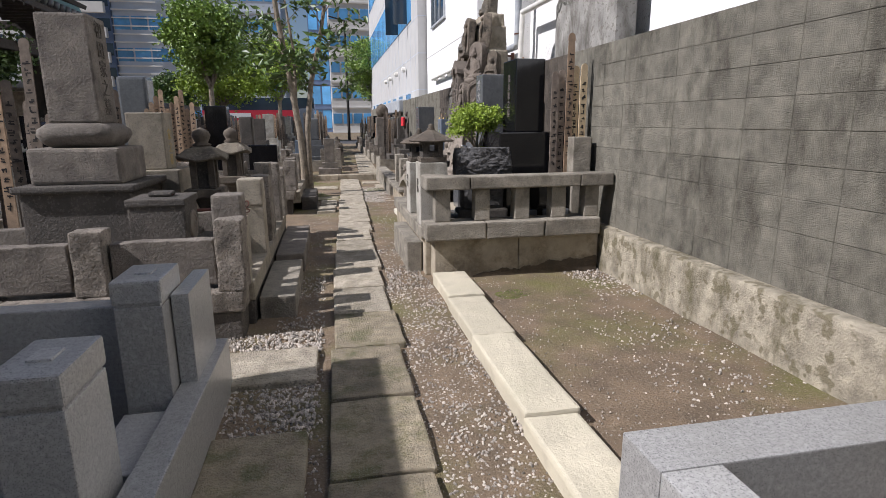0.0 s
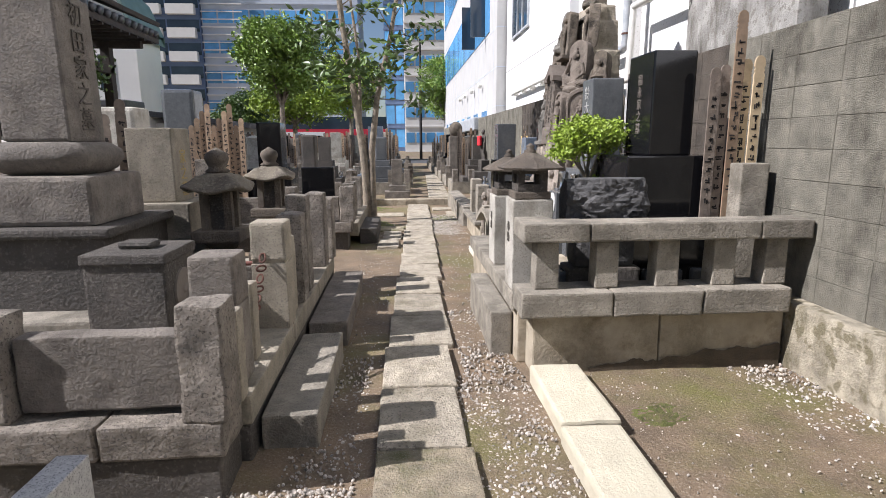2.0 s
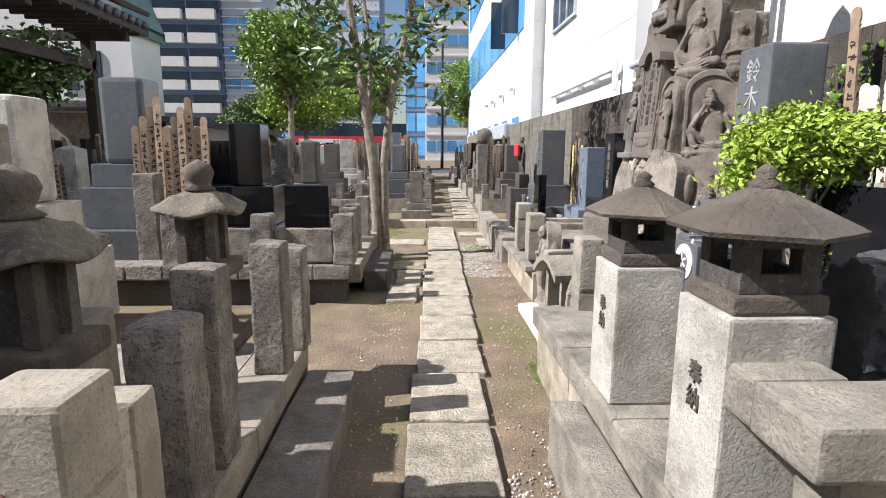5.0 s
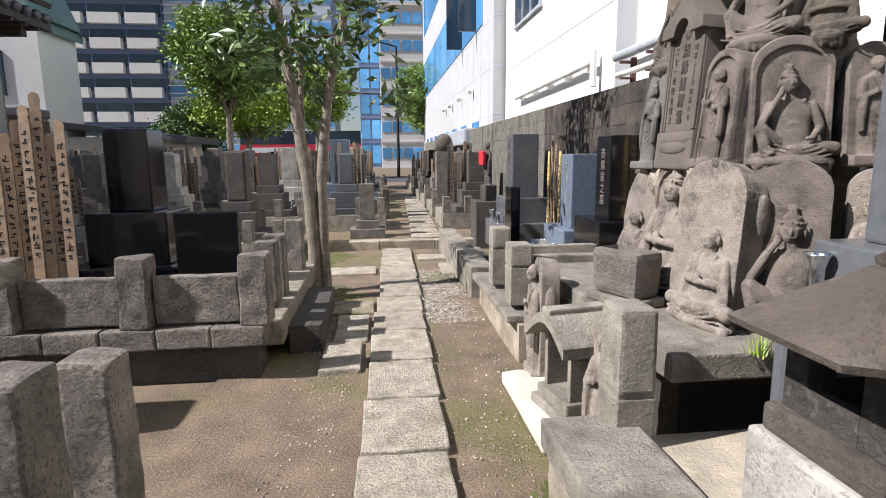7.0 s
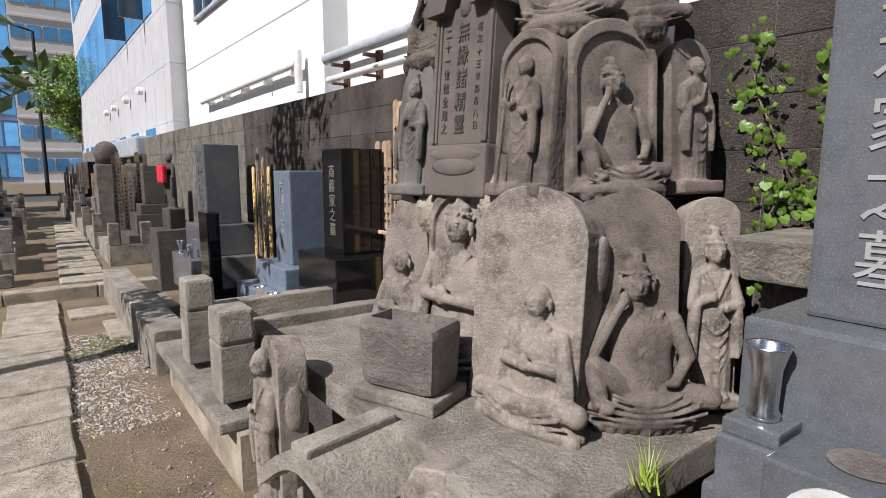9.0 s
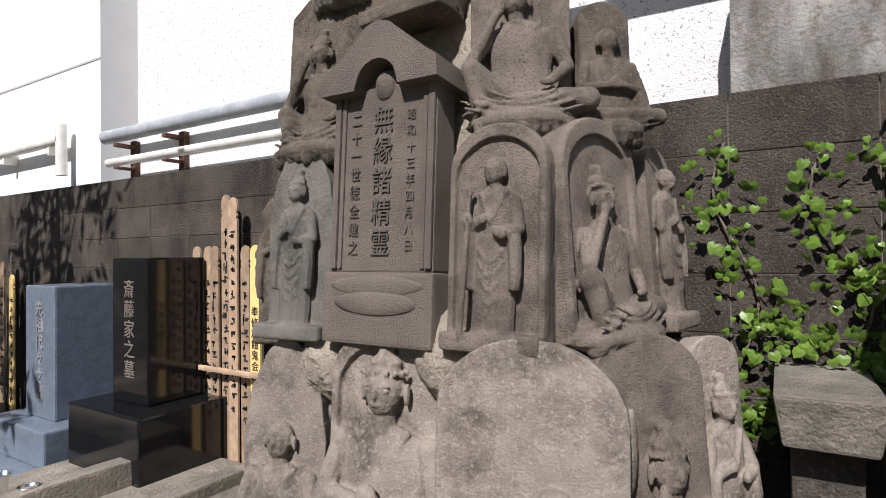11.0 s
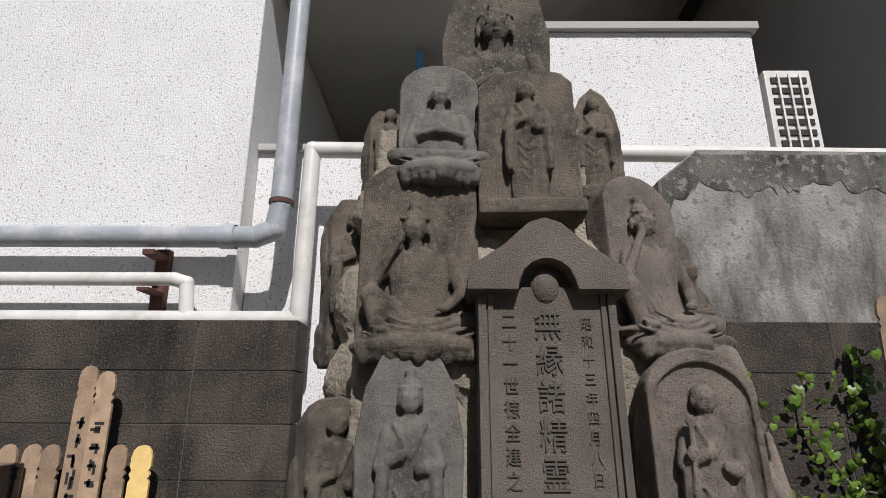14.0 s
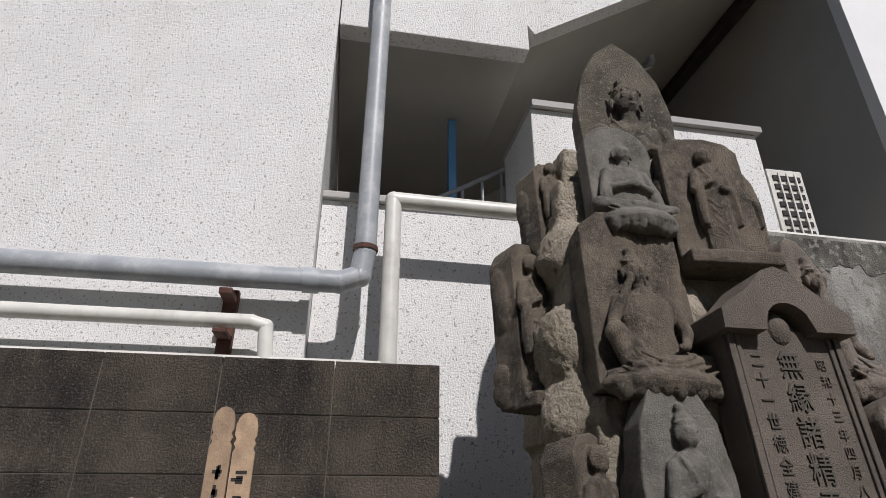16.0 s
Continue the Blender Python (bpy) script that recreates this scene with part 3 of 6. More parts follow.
for p, q in zip(rows, rows[1:] + rows[:1]):
    for i in range(N):
        bm.faces.new((p[i], p[i + 1], q[i + 1], q[i]))
bmesh.ops.recalc_face_normals(bm, faces=bm.faces)
part("roof", bm, "roof_green", hall)
for k in range(2):
    part("window", box(6.55 + k * 0.75, 6.9 + k * 0.75, -0.05, 0.05, 2.9, 4.1, 0.01), "glass_dark", hall)
part("vent_panel", box(4.6, 5.4, -0.05, 0.05, 3.2, 3.7, 0.01), "facade_pale", hall)
for k in range(7):
    ang = 0.2 + k * 0.17
    part("rib", box(-0.05, 0.05, -0.06, 0.02, 0, 0.7, 0), "facade_grey", hall).matrix_basis = pose(1.0 + 6.4 * math.sin(ang), 0, 4.35 + 2.6 * math.cos(ang), 0, math.degrees(ang), 0)
part("porch", box(5.5, 8.7, -1.4, 0, 2.25, 2.5, 0.05), "roof_tile", hall)
part("dark_wall", box(5.0, 8.65, -0.06, 0, 0.0, 2.2, 0), "stone_mid", hall)
shed = thing("garden_shed", -9.3, 23.5, 0, "low white shed with a dark sloping roof", "shed")
part("wall", box(0, 3.2, 0, 3, 0, 2.1, 0), "facade_pale", shed)
part("roof", box(-0.3, 3.6, -0.5, 3, 2.1, 2.3, 0.03), "roof_tile", shed).matrix_basis = pose(0, 0, 0.25, 0, 7, 0)
part("window", box(0.3, 0.8, -0.04, 0, 0.9, 1.7, 0), "glass_dark", shed)

# tiled-roof pavilion
pav = thing("pavilion", -6.9, 11.0, 0, "old timber pavilion with a grey tiled roof", "pavilion")
part("roof_deck", box(-3.9, 0.0, -0.5, 8.0, 4.3, 4.42, 0.02), "wood_dark", pav).matrix_basis = pose(0, 0, 0, 0, 22, 0) @ pose(-1.62, 0, 0.06)
bm = bmesh.new()
for k in range(26):
    limb(bm, (0.1, -0.5 + k * 0.335, 4.42), (-4.0, -0.5 + k * 0.335, 6.1), 0.075, 0.075, 8)
    limb(bm, (0.12, -0.5 + k * 0.335, 4.42), (0.02, -0.5 + k * 0.335, 4.46), 0.1, 0.1, 10)
part("roof_tile", bm, "roof_tile", pav, smooth=True)
part("eave_board", box(-0.05, 0.05, -0.5, 8.1, 4.2, 4.36, 0.01), "wood_dark", pav)
for y in (0.2, 3.9, 7.4):
    part("post", box(-1.3, -1.05, y, y + 0.25, 0, 4.4, 0.02), "wood_dark", pav)
    part("beam", box(-4, -0.2, y + 0.03, y + 0.22, 4.0, 4.22, 0.02), "wood_dark", pav)
part("tie_beam", box(-1.3, -1.05, 0, 7.6, 3.3, 3.55, 0.02), "wood_dark", pav)
part("back_wall", box(-4.2, -4.0, -0.5, 8, 0, 5, 0), "wood_dark", pav)
for k in range(18):
    part("rafter", box(-1.5, 0.05, 0.1 + k * 0.44, 0.18 + k * 0.44, 4.14, 4.24, 0), "wood_dark", pav)


# ---- trees ----
def leaves(bm, pts, size, rnd, aspect=0.5):
    for p in pts:
        r = Euler((rnd.uniform(0, 6.3), rnd.uniform(0, 6.3), rnd.uniform(0, 6.3))).to_matrix()
        s = size * rnd.uniform(0.7, 1.3)
        q = [Vector(v) for v in ((0, -s, 0), (s * aspect, 0, s * 0.12), (0, s, 0), (-s * aspect, 0, s * 0.12))]
        vs = [bm.verts.new(p + r @ c) for c in q]
        bm.faces.new((vs[0], vs[1], vs[2]))
        bm.faces.new((vs[0], vs[2], vs[3]))


def crown_points(rnd, centre, radii, clumps, per, spread):
    pts = []
    for _ in range(clumps):
        d = Vector((rnd.gauss(0, 1), rnd.gauss(0, 1), rnd.gauss(0, 1))).normalized() * rnd.uniform(0.45, 1.0)
        c = Vector(centre) + Vector((d.x * radii[0], d.y * radii[1], d.z * radii[2]))
        for _ in range(per):
            pts.append(c + Vector((rnd.gauss(0, spread), rnd.gauss(0, spread), rnd.gauss(0, spread * 0.7))))
    return pts


def round_tree(x, y, trunk_h, cz, radii, seed, label, leafm="leaf", clumps=150, per=120, leaf=0.08):
    rnd = random.Random(seed)
    t = thing("tree", x, y, -0.05, label, "tree")
    bm = bmesh.new()
    limb(bm, (0, 0, 0), (0.05, 0, trunk_h), 0.14, 0.09)
    for k in range(7):
        a = k * 0.9
        limb(bm, (0.05, 0, trunk_h - 0.2), (radii[0] * 0.6 * math.cos(a), radii[1] * 0.6 * math.sin(a), cz + rnd.uniform(-0.4, 0.8) * radii[2] * 0.6), 0.06, 0.015, 7)
    part("trunk", bm, "bark", t)
    bm = bmesh.new()
    leaves(bm, crown_points(rnd, (0, 0, cz), radii, clumps, per, 0.22), leaf, rnd)
    part("crown", bm, leafm, t)
    return t


round_tree(-4.5, 24, 3.0, 4.6, (1.5, 1.5, 1.45), 3, "round clipped evergreen street tree in full leaf", per=130)
round_tree(-4.6, 27, 2.4, 3.2, (1.9, 1.5, 0.9), 8, "lower spreading green tree behind the graves", "leaf_light", 90)
round_tree(-2.4, 30, 2.6, 4.2, (1.6, 1.6, 1.5), 4, "light green street tree beyond the graveyard", "leaf_light", 110)
round_tree(3.2, 42, 3.0, 5.2, (1.9, 1.9, 2.3), 5, "tall green street tree beside the glass building", "leaf", 140)
round_tree(-7.6, 30, 1.6, 2.5, (1.4, 1.2, 1.2), 6, "dark green garden tree by the shed", "leaf_dark", 80)
round_tree(-9.2, 17.5, 1.8, 3.2, (1.3, 1.0, 0.9), 7, "dark shaped pine behind the graves", "leaf_dark", 60)

rnd = random.Random(11)
tree = thing("young_tree", -0.48, 11.55, -0.05, "slim pale-barked tree with two leaning stems", "tree")


def stem(pts, r0, r1):
    bm = bmesh.new()
    n = len(pts) - 1
    for i in range(n):
        limb(bm, pts[i], pts[i + 1], r0 + (r1 - r0) * i / n, r0 + (r1 - r0) * (i + 1) / n, 10, False)
        blob(bm, pts[i + 1], (r0 + (r1 - r0) * (i + 1) / n,) * 3, seg=10)
    return bm


part("trunk", stem([(-0.03, 0, -0.05), (-0.02, 0, 0.5), (-0.06, 0, 1.2), (-0.2, 0.05, 2.3), (-0.36, 0.1, 3.4), (-0.5, 0.1, 5.0)], 0.085, 0.04), "bark", tree, smooth=True)
part("trunk", stem([(0.08, 0.02, -0.05), (0.07, 0, 0.6), (0.08, 0, 1.3), (0.2, 0, 2.2), (0.45, 0, 3.2), (0.75, 0.1, 4.8)], 0.075, 0.03), "bark", tree, smooth=True)
part("trunk", stem([(-0.12, 0.1, 1.6), (-0.1, 0.25, 2.8), (-0.25, 0.4, 4.0)], 0.035, 0.02), "bark", tree, smooth=True)
pts = []
bm = bmesh.new()
for k in range(40):
    s = rnd.choice((-1, 1))
    z = rnd.uniform(2.1, 4.9)
    base = Vector((-0.2 - 0.14 * (z - 2.2), 0.08, z)) if s < 0 else Vector((0.2 + 0.22 * (z - 2.2), 0, z))
    a = rnd.uniform(0, 6.3)
    tip = base + Vector((math.cos(a) * rnd.uniform(0.3, 0.75), math.sin(a) * 0.5, rnd.uniform(-0.1, 0.45)))
    limb(bm, base, tip, 0.012, 0.004, 5)
    for _ in range(34):
        pts.append(tip + Vector((rnd.gauss(0, 0.16), rnd.gauss(0, 0.16), rnd.gauss(0, 0.12))))
part("branch", bm, "bark", tree)
bm = bmesh.new()
leaves(bm, pts, 0.085, rnd, 0.4)
part("crown", bm, "leaf_dark", tree)


# ---- stone path ----
path = tagged(new("stone_path"), "worn grey paving slabs laid end to end", "path", kind="structure")
JOINTS = [0.3, 0.95, 1.25, 1.92, 2.6, 3.29, 3.97, 4.64, 5.31, 6.0, 6.67, 7.32, 7.95, 8.58, 9.21, 9.93, 10.51, 11.08, 12.05, 12.7, 13.42, 14.2]
rnd = random.Random(2)


def path_left(y):
    return -0.075 + 0.0105 * y + 0.00115 * y * y if y < 11 else 0.18 + 0.02 * (y - 11)


for y0, y1 in zip(JOINTS, JOINTS[1:]):
    l0 = path_left((y0 + y1) / 2) + rnd.uniform(-0.012, 0.012)
    w = 0.44 + rnd.uniform(-0.015, 0.02)
    bm = box(l0, l0 + w, y0 + 0.012, y1 - 0.012, -0.09, rnd.uniform(-0.004, 0.006), 0.012, cuts=3, rough=0.007)
    part("paving_slab", bm, "paving_moss" if y1 < 4.0 else "paving", path)


def slab(x0, x1, y0, y1, z1, material, label, name="stepping_slab", z0=-0.08, bevel=0.014, category="stone slab", **k):
    k.setdefault("cuts", 2)
    k.setdefault("rough", 0.008)
    ob = part(name, box(x0, x1, y0, y1, z0, z1, bevel, **k), material)
    return tagged(ob, label, category)


slab(-0.72, -0.12, 2.88, 3.37, 0.0, "paving", "flat grey stepping slab beside the path")
slab(-0.58, -0.145, 1.75, 2.35, -0.005, "paving_moss", "mossy stepping slab beside the path")
slab(-0.23, 0.06, 9.1, 9.7, -0.005, "paving", "grey side slab beside the path")
slab(-0.18, 0.1, 9.72, 10.48, -0.01, "paving", "grey side slab beside the path")
slab(-0.5, 0.14, 10.55, 11.0, -0.012, "paving_moss", "mossy cross slab beside the path")
slab(-0.9, 0.15, 12.35, 12.8, -0.01, "paving", "pale cross slab beside the path")
slab(0.75, 1.2, 13.2, 13.6, -0.005, "paving", "pale cross slab beside the path")
slab(1.0, 1.5, 12.2, 12.9, -0.005, "paving", "pale flat slab before a grave")
slab(1.0, 1.32, 7.88, 8.8, 0.05, "slab_white", "broken pale stone slab lying on the earth", "broken_slab", -0.03)
slab(1.12, 1.3, 7.62, 7.85, 0.02, "slab_white", "small broken chip of pale stone", "broken_slab", -0.05)

# kerb of the empty plot
kerb = tagged(new("plot_kerb"), "row of pale cut kerb stones round an empty plot", "kerb", kind="structure")
for y0, y1 in ((0.9, 2.17), (2.17, 3.22), (3.22, 4.05), (4.05, 4.78)):
    bm = box(0.845 + y0 * 0.012, 1.12 + y0 * 0.02, y0 + 0.006, y1 - 0.006, -0.1, 0.05 + rnd.uniform(-0.008, 0.008), 0.02, cuts=2, rough=0.008)
    part("kerb_stone", bm, "kerb", kerb)
lawn = thing("granite_kerb", 0, 0, -0.05, "new light grey granite plot kerb", "kerb")
part("beam", box(0.89, 3.0, 1.13, 1.34, 0, 0.5, 0.006), "granite", lawn)
part("beam", box(0.89, 1.085, -0.6, 1.126, 0, 0.5, 0.006), "granite", lawn)

# loose gravel
def gravel(name, areas, seed, material, label):
    rnd = random.Random(seed)
    verts, faces = [], []
    t = bmesh.new()
    bmesh.ops.create_icosphere(t, subdivisions=1, radius=1.0)
    bv = [v.co.copy() for v in t.verts]
    bf = [[v.index for v in f.verts] for f in t.faces]
    t.free()
    for x0, x1, y0, y1, n, size in areas:
        for _ in range(n):
            x, y = rnd.uniform(x0, x1), rnd.uniform(y0, y1)
            s = size * rnd.uniform(0.5, 1.5)
            r = Euler((rnd.uniform(0, 6), rnd.uniform(0, 6), rnd.uniform(0, 6))).to_matrix()
            sc = Vector((s, s * rnd.uniform(0.6, 1), s * rnd.uniform(0.4, 0.7)))
            k = len(verts)
            for v in bv:
                w = r @ Vector((v.x * sc.x, v.y * sc.y, v.z * sc.z))
                verts.append((x + w.x, y + w.y, -0.04 + w.z))
            faces += [[k + i for i in f] for f in bf]
    me = bpy.data.meshes.new(name)
    me.from_pydata(verts, [], faces)
    me.materials.append(M[material])
    return tagged(new(name, me), label, "gravel", kind="stuff")


gravel("gravel", [(-0.42, -0.08, 0.8, 5.2, 1800, 0.009), (-0.75, -0.1, 3.35, 3.75, 800, 0.01), (-0.75, -0.12, 2.3, 2.9, 800, 0.011), (0.4, 0.88, 1.0, 4.9, 3000, 0.009),
                  (0.5, 0.85, 4.9, 6.2, 500, 0.011), (-1.3, -0.75, 1.5, 3.6, 600, 0.014), (0.62, 1.15, 10.2, 12.6, 4200, 0.009)], 5, "pebble", "loose grey gravel strewn beside the path")
gravel("grit", [(1.2, 2.6, 1.4, 4.8, 1100, 0.006), (2.2, 2.62, 4.0, 4.9, 450, 0.01), (-0.4, 0.0, 5, 12, 700, 0.007), (0.5, 1.1, 5, 11, 700, 0.007), (1.8, 2.6, 2.0, 3.4, 300, 0.009)], 6, "pebble", "scattered pale grit on bare earth")


# ---- boards, vases, graves ----
def toba(parent, x, y, z, h, w, lean, turn, material, text="", face=0.006):
    """A tall wooden memorial board with a notched tip."""
    bm = bmesh.new()
    prof = [(-1, 0), (1, 0), (1, 0.86), (0.8, 0.875), (1, 0.89), (0.8, 0.905), (1, 0.92), (0.97, 0.955), (0.8, 0.98), (0.45, 0.995), (0, 1.0), (-0.45, 0.995), (-0.8, 0.98), (-0.97, 0.955), (-1, 0.92), (-0.8, 0.905), (-1, 0.89), (-0.8, 0.875), (-1, 0.86)]
    f = [bm.verts.new((px * w / 2, -face, pz * h if pz < 0.5 else h - (1 - pz) * 0.9)) for px, pz in prof]
    b = [bm.verts.new((v.co.x, face, v.co.z)) for v in f]
    bm.faces.new(f)
    bm.faces.new(b[::-1])
    for i in range(len(prof)):
        j = (i + 1) % len(prof)
        bm.faces.new((f[j], f[i], b[i], b[j]))
    ob = part("board", bm, material, parent)
    ob.matrix_basis = pose(x, y, z, lean, 0, turn)
    if text:
        lettering(ob, column(text), w * 0.72, pose(0, -face - 0.002, h * 0.6, 90), "ink", 0.001)
    else:
        r = random.Random(int(abs(x * 991 + y * 131)))
        bm = bmesh.new()
        zz = h - 0.2
        while zz > h * 0.25:
            s = r.uniform(0.5, 0.75) * w
            for _ in range(4):
                a, c, l = r.uniform(-0.3, 0.3) * s, r.uniform(-0.4, 0.4) * s, r.uniform(0.3, 0.9) * s
                if r.random() < 0.6:
                    add_box(bm, a - l / 2, a + l / 2, -face - 0.0015, -face + 0.001, zz + c - 0.005, zz + c + 0.005)
                else:
                    add_box(bm, a - 0.005, a + 0.005, -face - 0.0015, -face + 0.001, zz + c - l / 2, zz + c + l / 2)
            zz -= w * 0.95
        tagged(part("writing", bm, "ink", ob), kind="stuff")
    return ob


def toba_group(name, x, y, z, turn, boards, label, category="memorial boards"):
    t = thing(name, x, y, z, label, category, "memorial boards", turn)
    for a in boards:
        toba(t, *a)
    return t


def vase(parent, x, y, z, s=1.0, material="chrome"):
    ob = part("vase", lathe([(0.028 * s, 0), (0.03 * s, 0.01 * s), (0.024 * s, 0.02 * s), (0.027 * s, 0.1 * s), (0.038 * s, 0.14 * s), (0.041 * s, 0.145 * s), (0.036 * s, 0.142 * s), (0.024 * s, 0.1 * s), (0.02 * s, 0.06 * s)], 18), material, parent, "shiny metal flower vase", smooth=True)
    ob.location = (x, y, z)
    return ob


def grave(x, y, z, turn, shaft, tiers, material, label, text="", ink="carved_pale", vases=False, top="flat", group="", tint=None, size=None):
    """A gravestone: tiers of (width, depth, height) from below, and a shaft of (width, depth, height)."""
    t = thing("gravestone", x, y, z, label, "gravestone", group, turn)
    h = 0.0
    for i, (w, d, k) in enumerate(tiers):
        part("plinth", cbox(w, d, h, h + k, 0.012), tint or material, t)
        h += k
    w, d, k = shaft
    if top == "peak":
        bm = cbox(w, d, h, h + k, 0.01)
        add_box(bm, -w / 2 + 0.008, w / 2 - 0.008, -d / 2 + 0.008, d / 2 - 0.008, h + k - 0.002, h + k + 0.05, 0.0, taper=0.8)
    elif top == "round":
        bm = cbox(w, d, h, h + k, min(w, d) * 0.12)
    else:
        bm = cbox(w, d, h, h + k, 0.012)
    part("shaft", bm, material, t)
    if text:
        s = size or min(w * 0.62, k / (len(text) * 1.12))
        lettering(t, column(text), s, pose(0, -d / 2 - 0.001, h + k * 0.5, 90), ink)
    if vases:
        w0, d0, k0 = tiers[-1]
        for sx in (-1, 1):
            vase(t, sx * w0 * 0.36, -tiers[0][1] / 2 + 0.05, tiers[0][2])
    return t


# fence pieces
def post(x, y, z0, z1, w=0.2, d=0.2, material="granite_rough", label="square rough-hewn stone fence post", taper=0.04, cap=False, rough=0.006, group="fence posts"):
    t = thing("fence_post", x, y, z0, label, "post", group)
    h = z1 - z0
    if cap:
        part("shaft", cbox(w, d, 0, h * 0.62, 0.006, cuts=2, rough=rough * 0.5), material, t)
        part("cap", cbox(w * 1.03, d * 1.03, h * 0.64, h, 0.018, taper=taper), material, t)
        part("neck", cbox(w * 0.93, d * 0.93, h * 0.6, h * 0.66, 0.0), material, t)
    else:
        part("shaft", cbox(w, d, 0, h, 0.016, taper=taper, cuts=6, rough=rough * (1.8 if material == "granite_rough" else 0.8)), material, t)
    return t


def panel(x0, x1, y0, y1, z0, z1, material="granite_rough", label="low stone fence panel between posts", rough=0.007, cuts=6):
    return tagged(part("low_fence", box(x0, x1, y0, y1, z0, z1, 0.01, cuts=cuts, rough=rough), material), label, "fence")


def course(name, x0, x1, y0, y1, z0, z1, material, label, seg=0.6, along="x", rough=0.008):
    """A course of cut stones, each a piece."""
    t = tagged(new(name), label, "plinth", kind="structure")
    a0, a1 = (x0, x1) if along == "x" else (y0, y1)
    n = max(1, round((a1 - a0) / seg))
    for i in range(n):
        s0, s1 = a0 + (a1 - a0) * i / n + 0.003, a0 + (a1 - a0) * (i + 1) / n - 0.003
        q = (s0, s1, y0, y1) if along == "x" else (x0, x1, s0, s1)
        part("stone", box(*q, z0, z1, 0.014, cuts=2, rough=rough), material, t)
    return t


# ---- left side: new granite plot ----
def granite_post(x, y, h, label):
    t = thing("granite_post", x, y, -0.05, label, "post", "granite posts")
    part("shaft", cbox(0.19, 0.3, 0, h * 0.86, 0.005), "granite", t)
    part("cap", cbox(0.2, 0.31, h * 0.875, h, 0.012), "granite", t)
    part("neck", cbox(0.175, 0.285, h * 0.85, h * 0.88, 0), "granite", t)
    part("crest", cbox(0.07, 0.09, h - 0.005, h + 0.008, 0.004), "granite", t)
    return t


granite_post(-0.83, 1.62, 0.8, "light grey granite gate post with a capped top")
granite_post(-0.8, 2.46, 0.83, "light grey granite gate post with a capped top")
slab(-0.7, -0.58, 1.5, 2.95, 0.26, "granite", "grey granite plot kerb", "plot_kerb", -0.05, 0.006, "kerb", cuts=0, rough=0)
slab(-0.9, -0.7, 1.82, 2.28, 0.2, "granite", "polished granite threshold block", "threshold", -0.05, 0.006, "kerb", cuts=0, rough=0)
panel(-3.2, -0.91, 2.5, 2.62, 0.0, 0.62, "granite", "grey granite plot wall panel", 0, 0)
panel(-3.2, -0.94, 1.58, 1.7, 0.0, 0.5, "granite", "grey granite plot wall panel", 0, 0)
slab(-0.7, -0.625, 2.42, 2.86, 0.68, "granite", "polished granite side panel", "side_panel", -0.05, 0.004, "kerb", cuts=0, rough=0)

# ---- left side: old family plot with the big monument ----
course("plot_base", -2.6, -0.62, 3.72, 3.98, -0.06, 0.15, "stone_dark", "dark mossy lower course of an old plot", 1.0)
course("plot_course", -2.6, -0.6, 3.7, 3.98, 0.15, 0.3, "granite_rough", "rough-hewn granite course of an old plot", 0.55)
course("plot_side_base", -0.76, -0.58, 3.98, 7.15, -0.06, 0.14, "stone_dark", "dark mossy side course of the plot", 0.9, "y")
course("plot_side", -0.84, -0.57, 3.985, 7.15, 0.14, 0.28, "granite_tan", "tan worn coping along the plot side", 1.1, "y", 0.004)
slab(-3.3, -0.85, 3.99, 7.15, 0.27, "slab", "paved floor of the old family plot", "plot_floor", -0.05, 0.0, "stone slab", cuts=0, rough=0)
post(-0.67, 3.8, 0.3, 0.79, 0.19, 0.19)
post(-1.55, 3.84, 0.3, 0.74, 0.21, 0.17)
panel(-1.43, -0.78, 3.8, 3.9, 0.33, 0.65, "stone_mid", "smooth brown stone fence panel between posts")
panel(-2.6, -1.68, 3.8, 3.9, 0.33, 0.65, "stone_mid", "smooth brown stone fence panel between posts")
slab(-0.56, -0.29, 4.08, 5.25, 0.13, "slab", "low stone step against the plot", "step_stone", category="step")
slab(-0.56, -0.28, 5.45, 7.05, 0.14, "stone_mid", "low mossy stone step against the plot", "step_stone", category="step")
post(-0.64, 3.97, 0.28, 0.7, 0.12, 0.1, "granite_tan", "short smooth stone post")
post(-0.73, 4.18, 0.28, 0.91, 0.21, 0.2, "stone_mid", "capped stone gate post", cap=True)
post(-0.69, 4.45, 0.28, 0.7, 0.1, 0.1, "granite_tan", "short smooth stone post")
post(-0.68, 5.03, 0.28, 0.94, 0.21, 0.2, "granite_tan", "capped stone gate post with an iron chain ring", cap=True)
post(-0.66, 5.3, 0.28, 0.8, 0.12, 0.12, "granite_tan", "short smooth stone post")
for x, y, z1, w in ((-0.66, 5.55, 0.92, 0.18), (-0.66, 5.85, 1.02, 0.16), (-0.66, 6.72, 0.96, 0.17), (-0.62, 7.05, 0.88, 0.15)):
    post(x, y, 0.28, z1, w, w, "granite_rough", "rough-hewn brown stone fence post")
post(-1.5, 5.0, 0.27, 0.78, 0.2, 0.18)
panel(-1.39, -0.82, 5.1, 5.22, 0.28, 0.64, "stone_mid", "smooth brown stone fence panel between posts")
panel(-2.9, -1.62, 5.1, 5.22, 0.27, 0.55, "stone_mid", "smooth brown stone fence panel between posts")
rod = tagged(part("iron_rod", tube([(-1.5, 4.95, 0.68), (-0.78, 5.0, 0.68)], 0.014, 10), "rust_red", smooth=True), "red-painted iron rod across the plot", "rod")

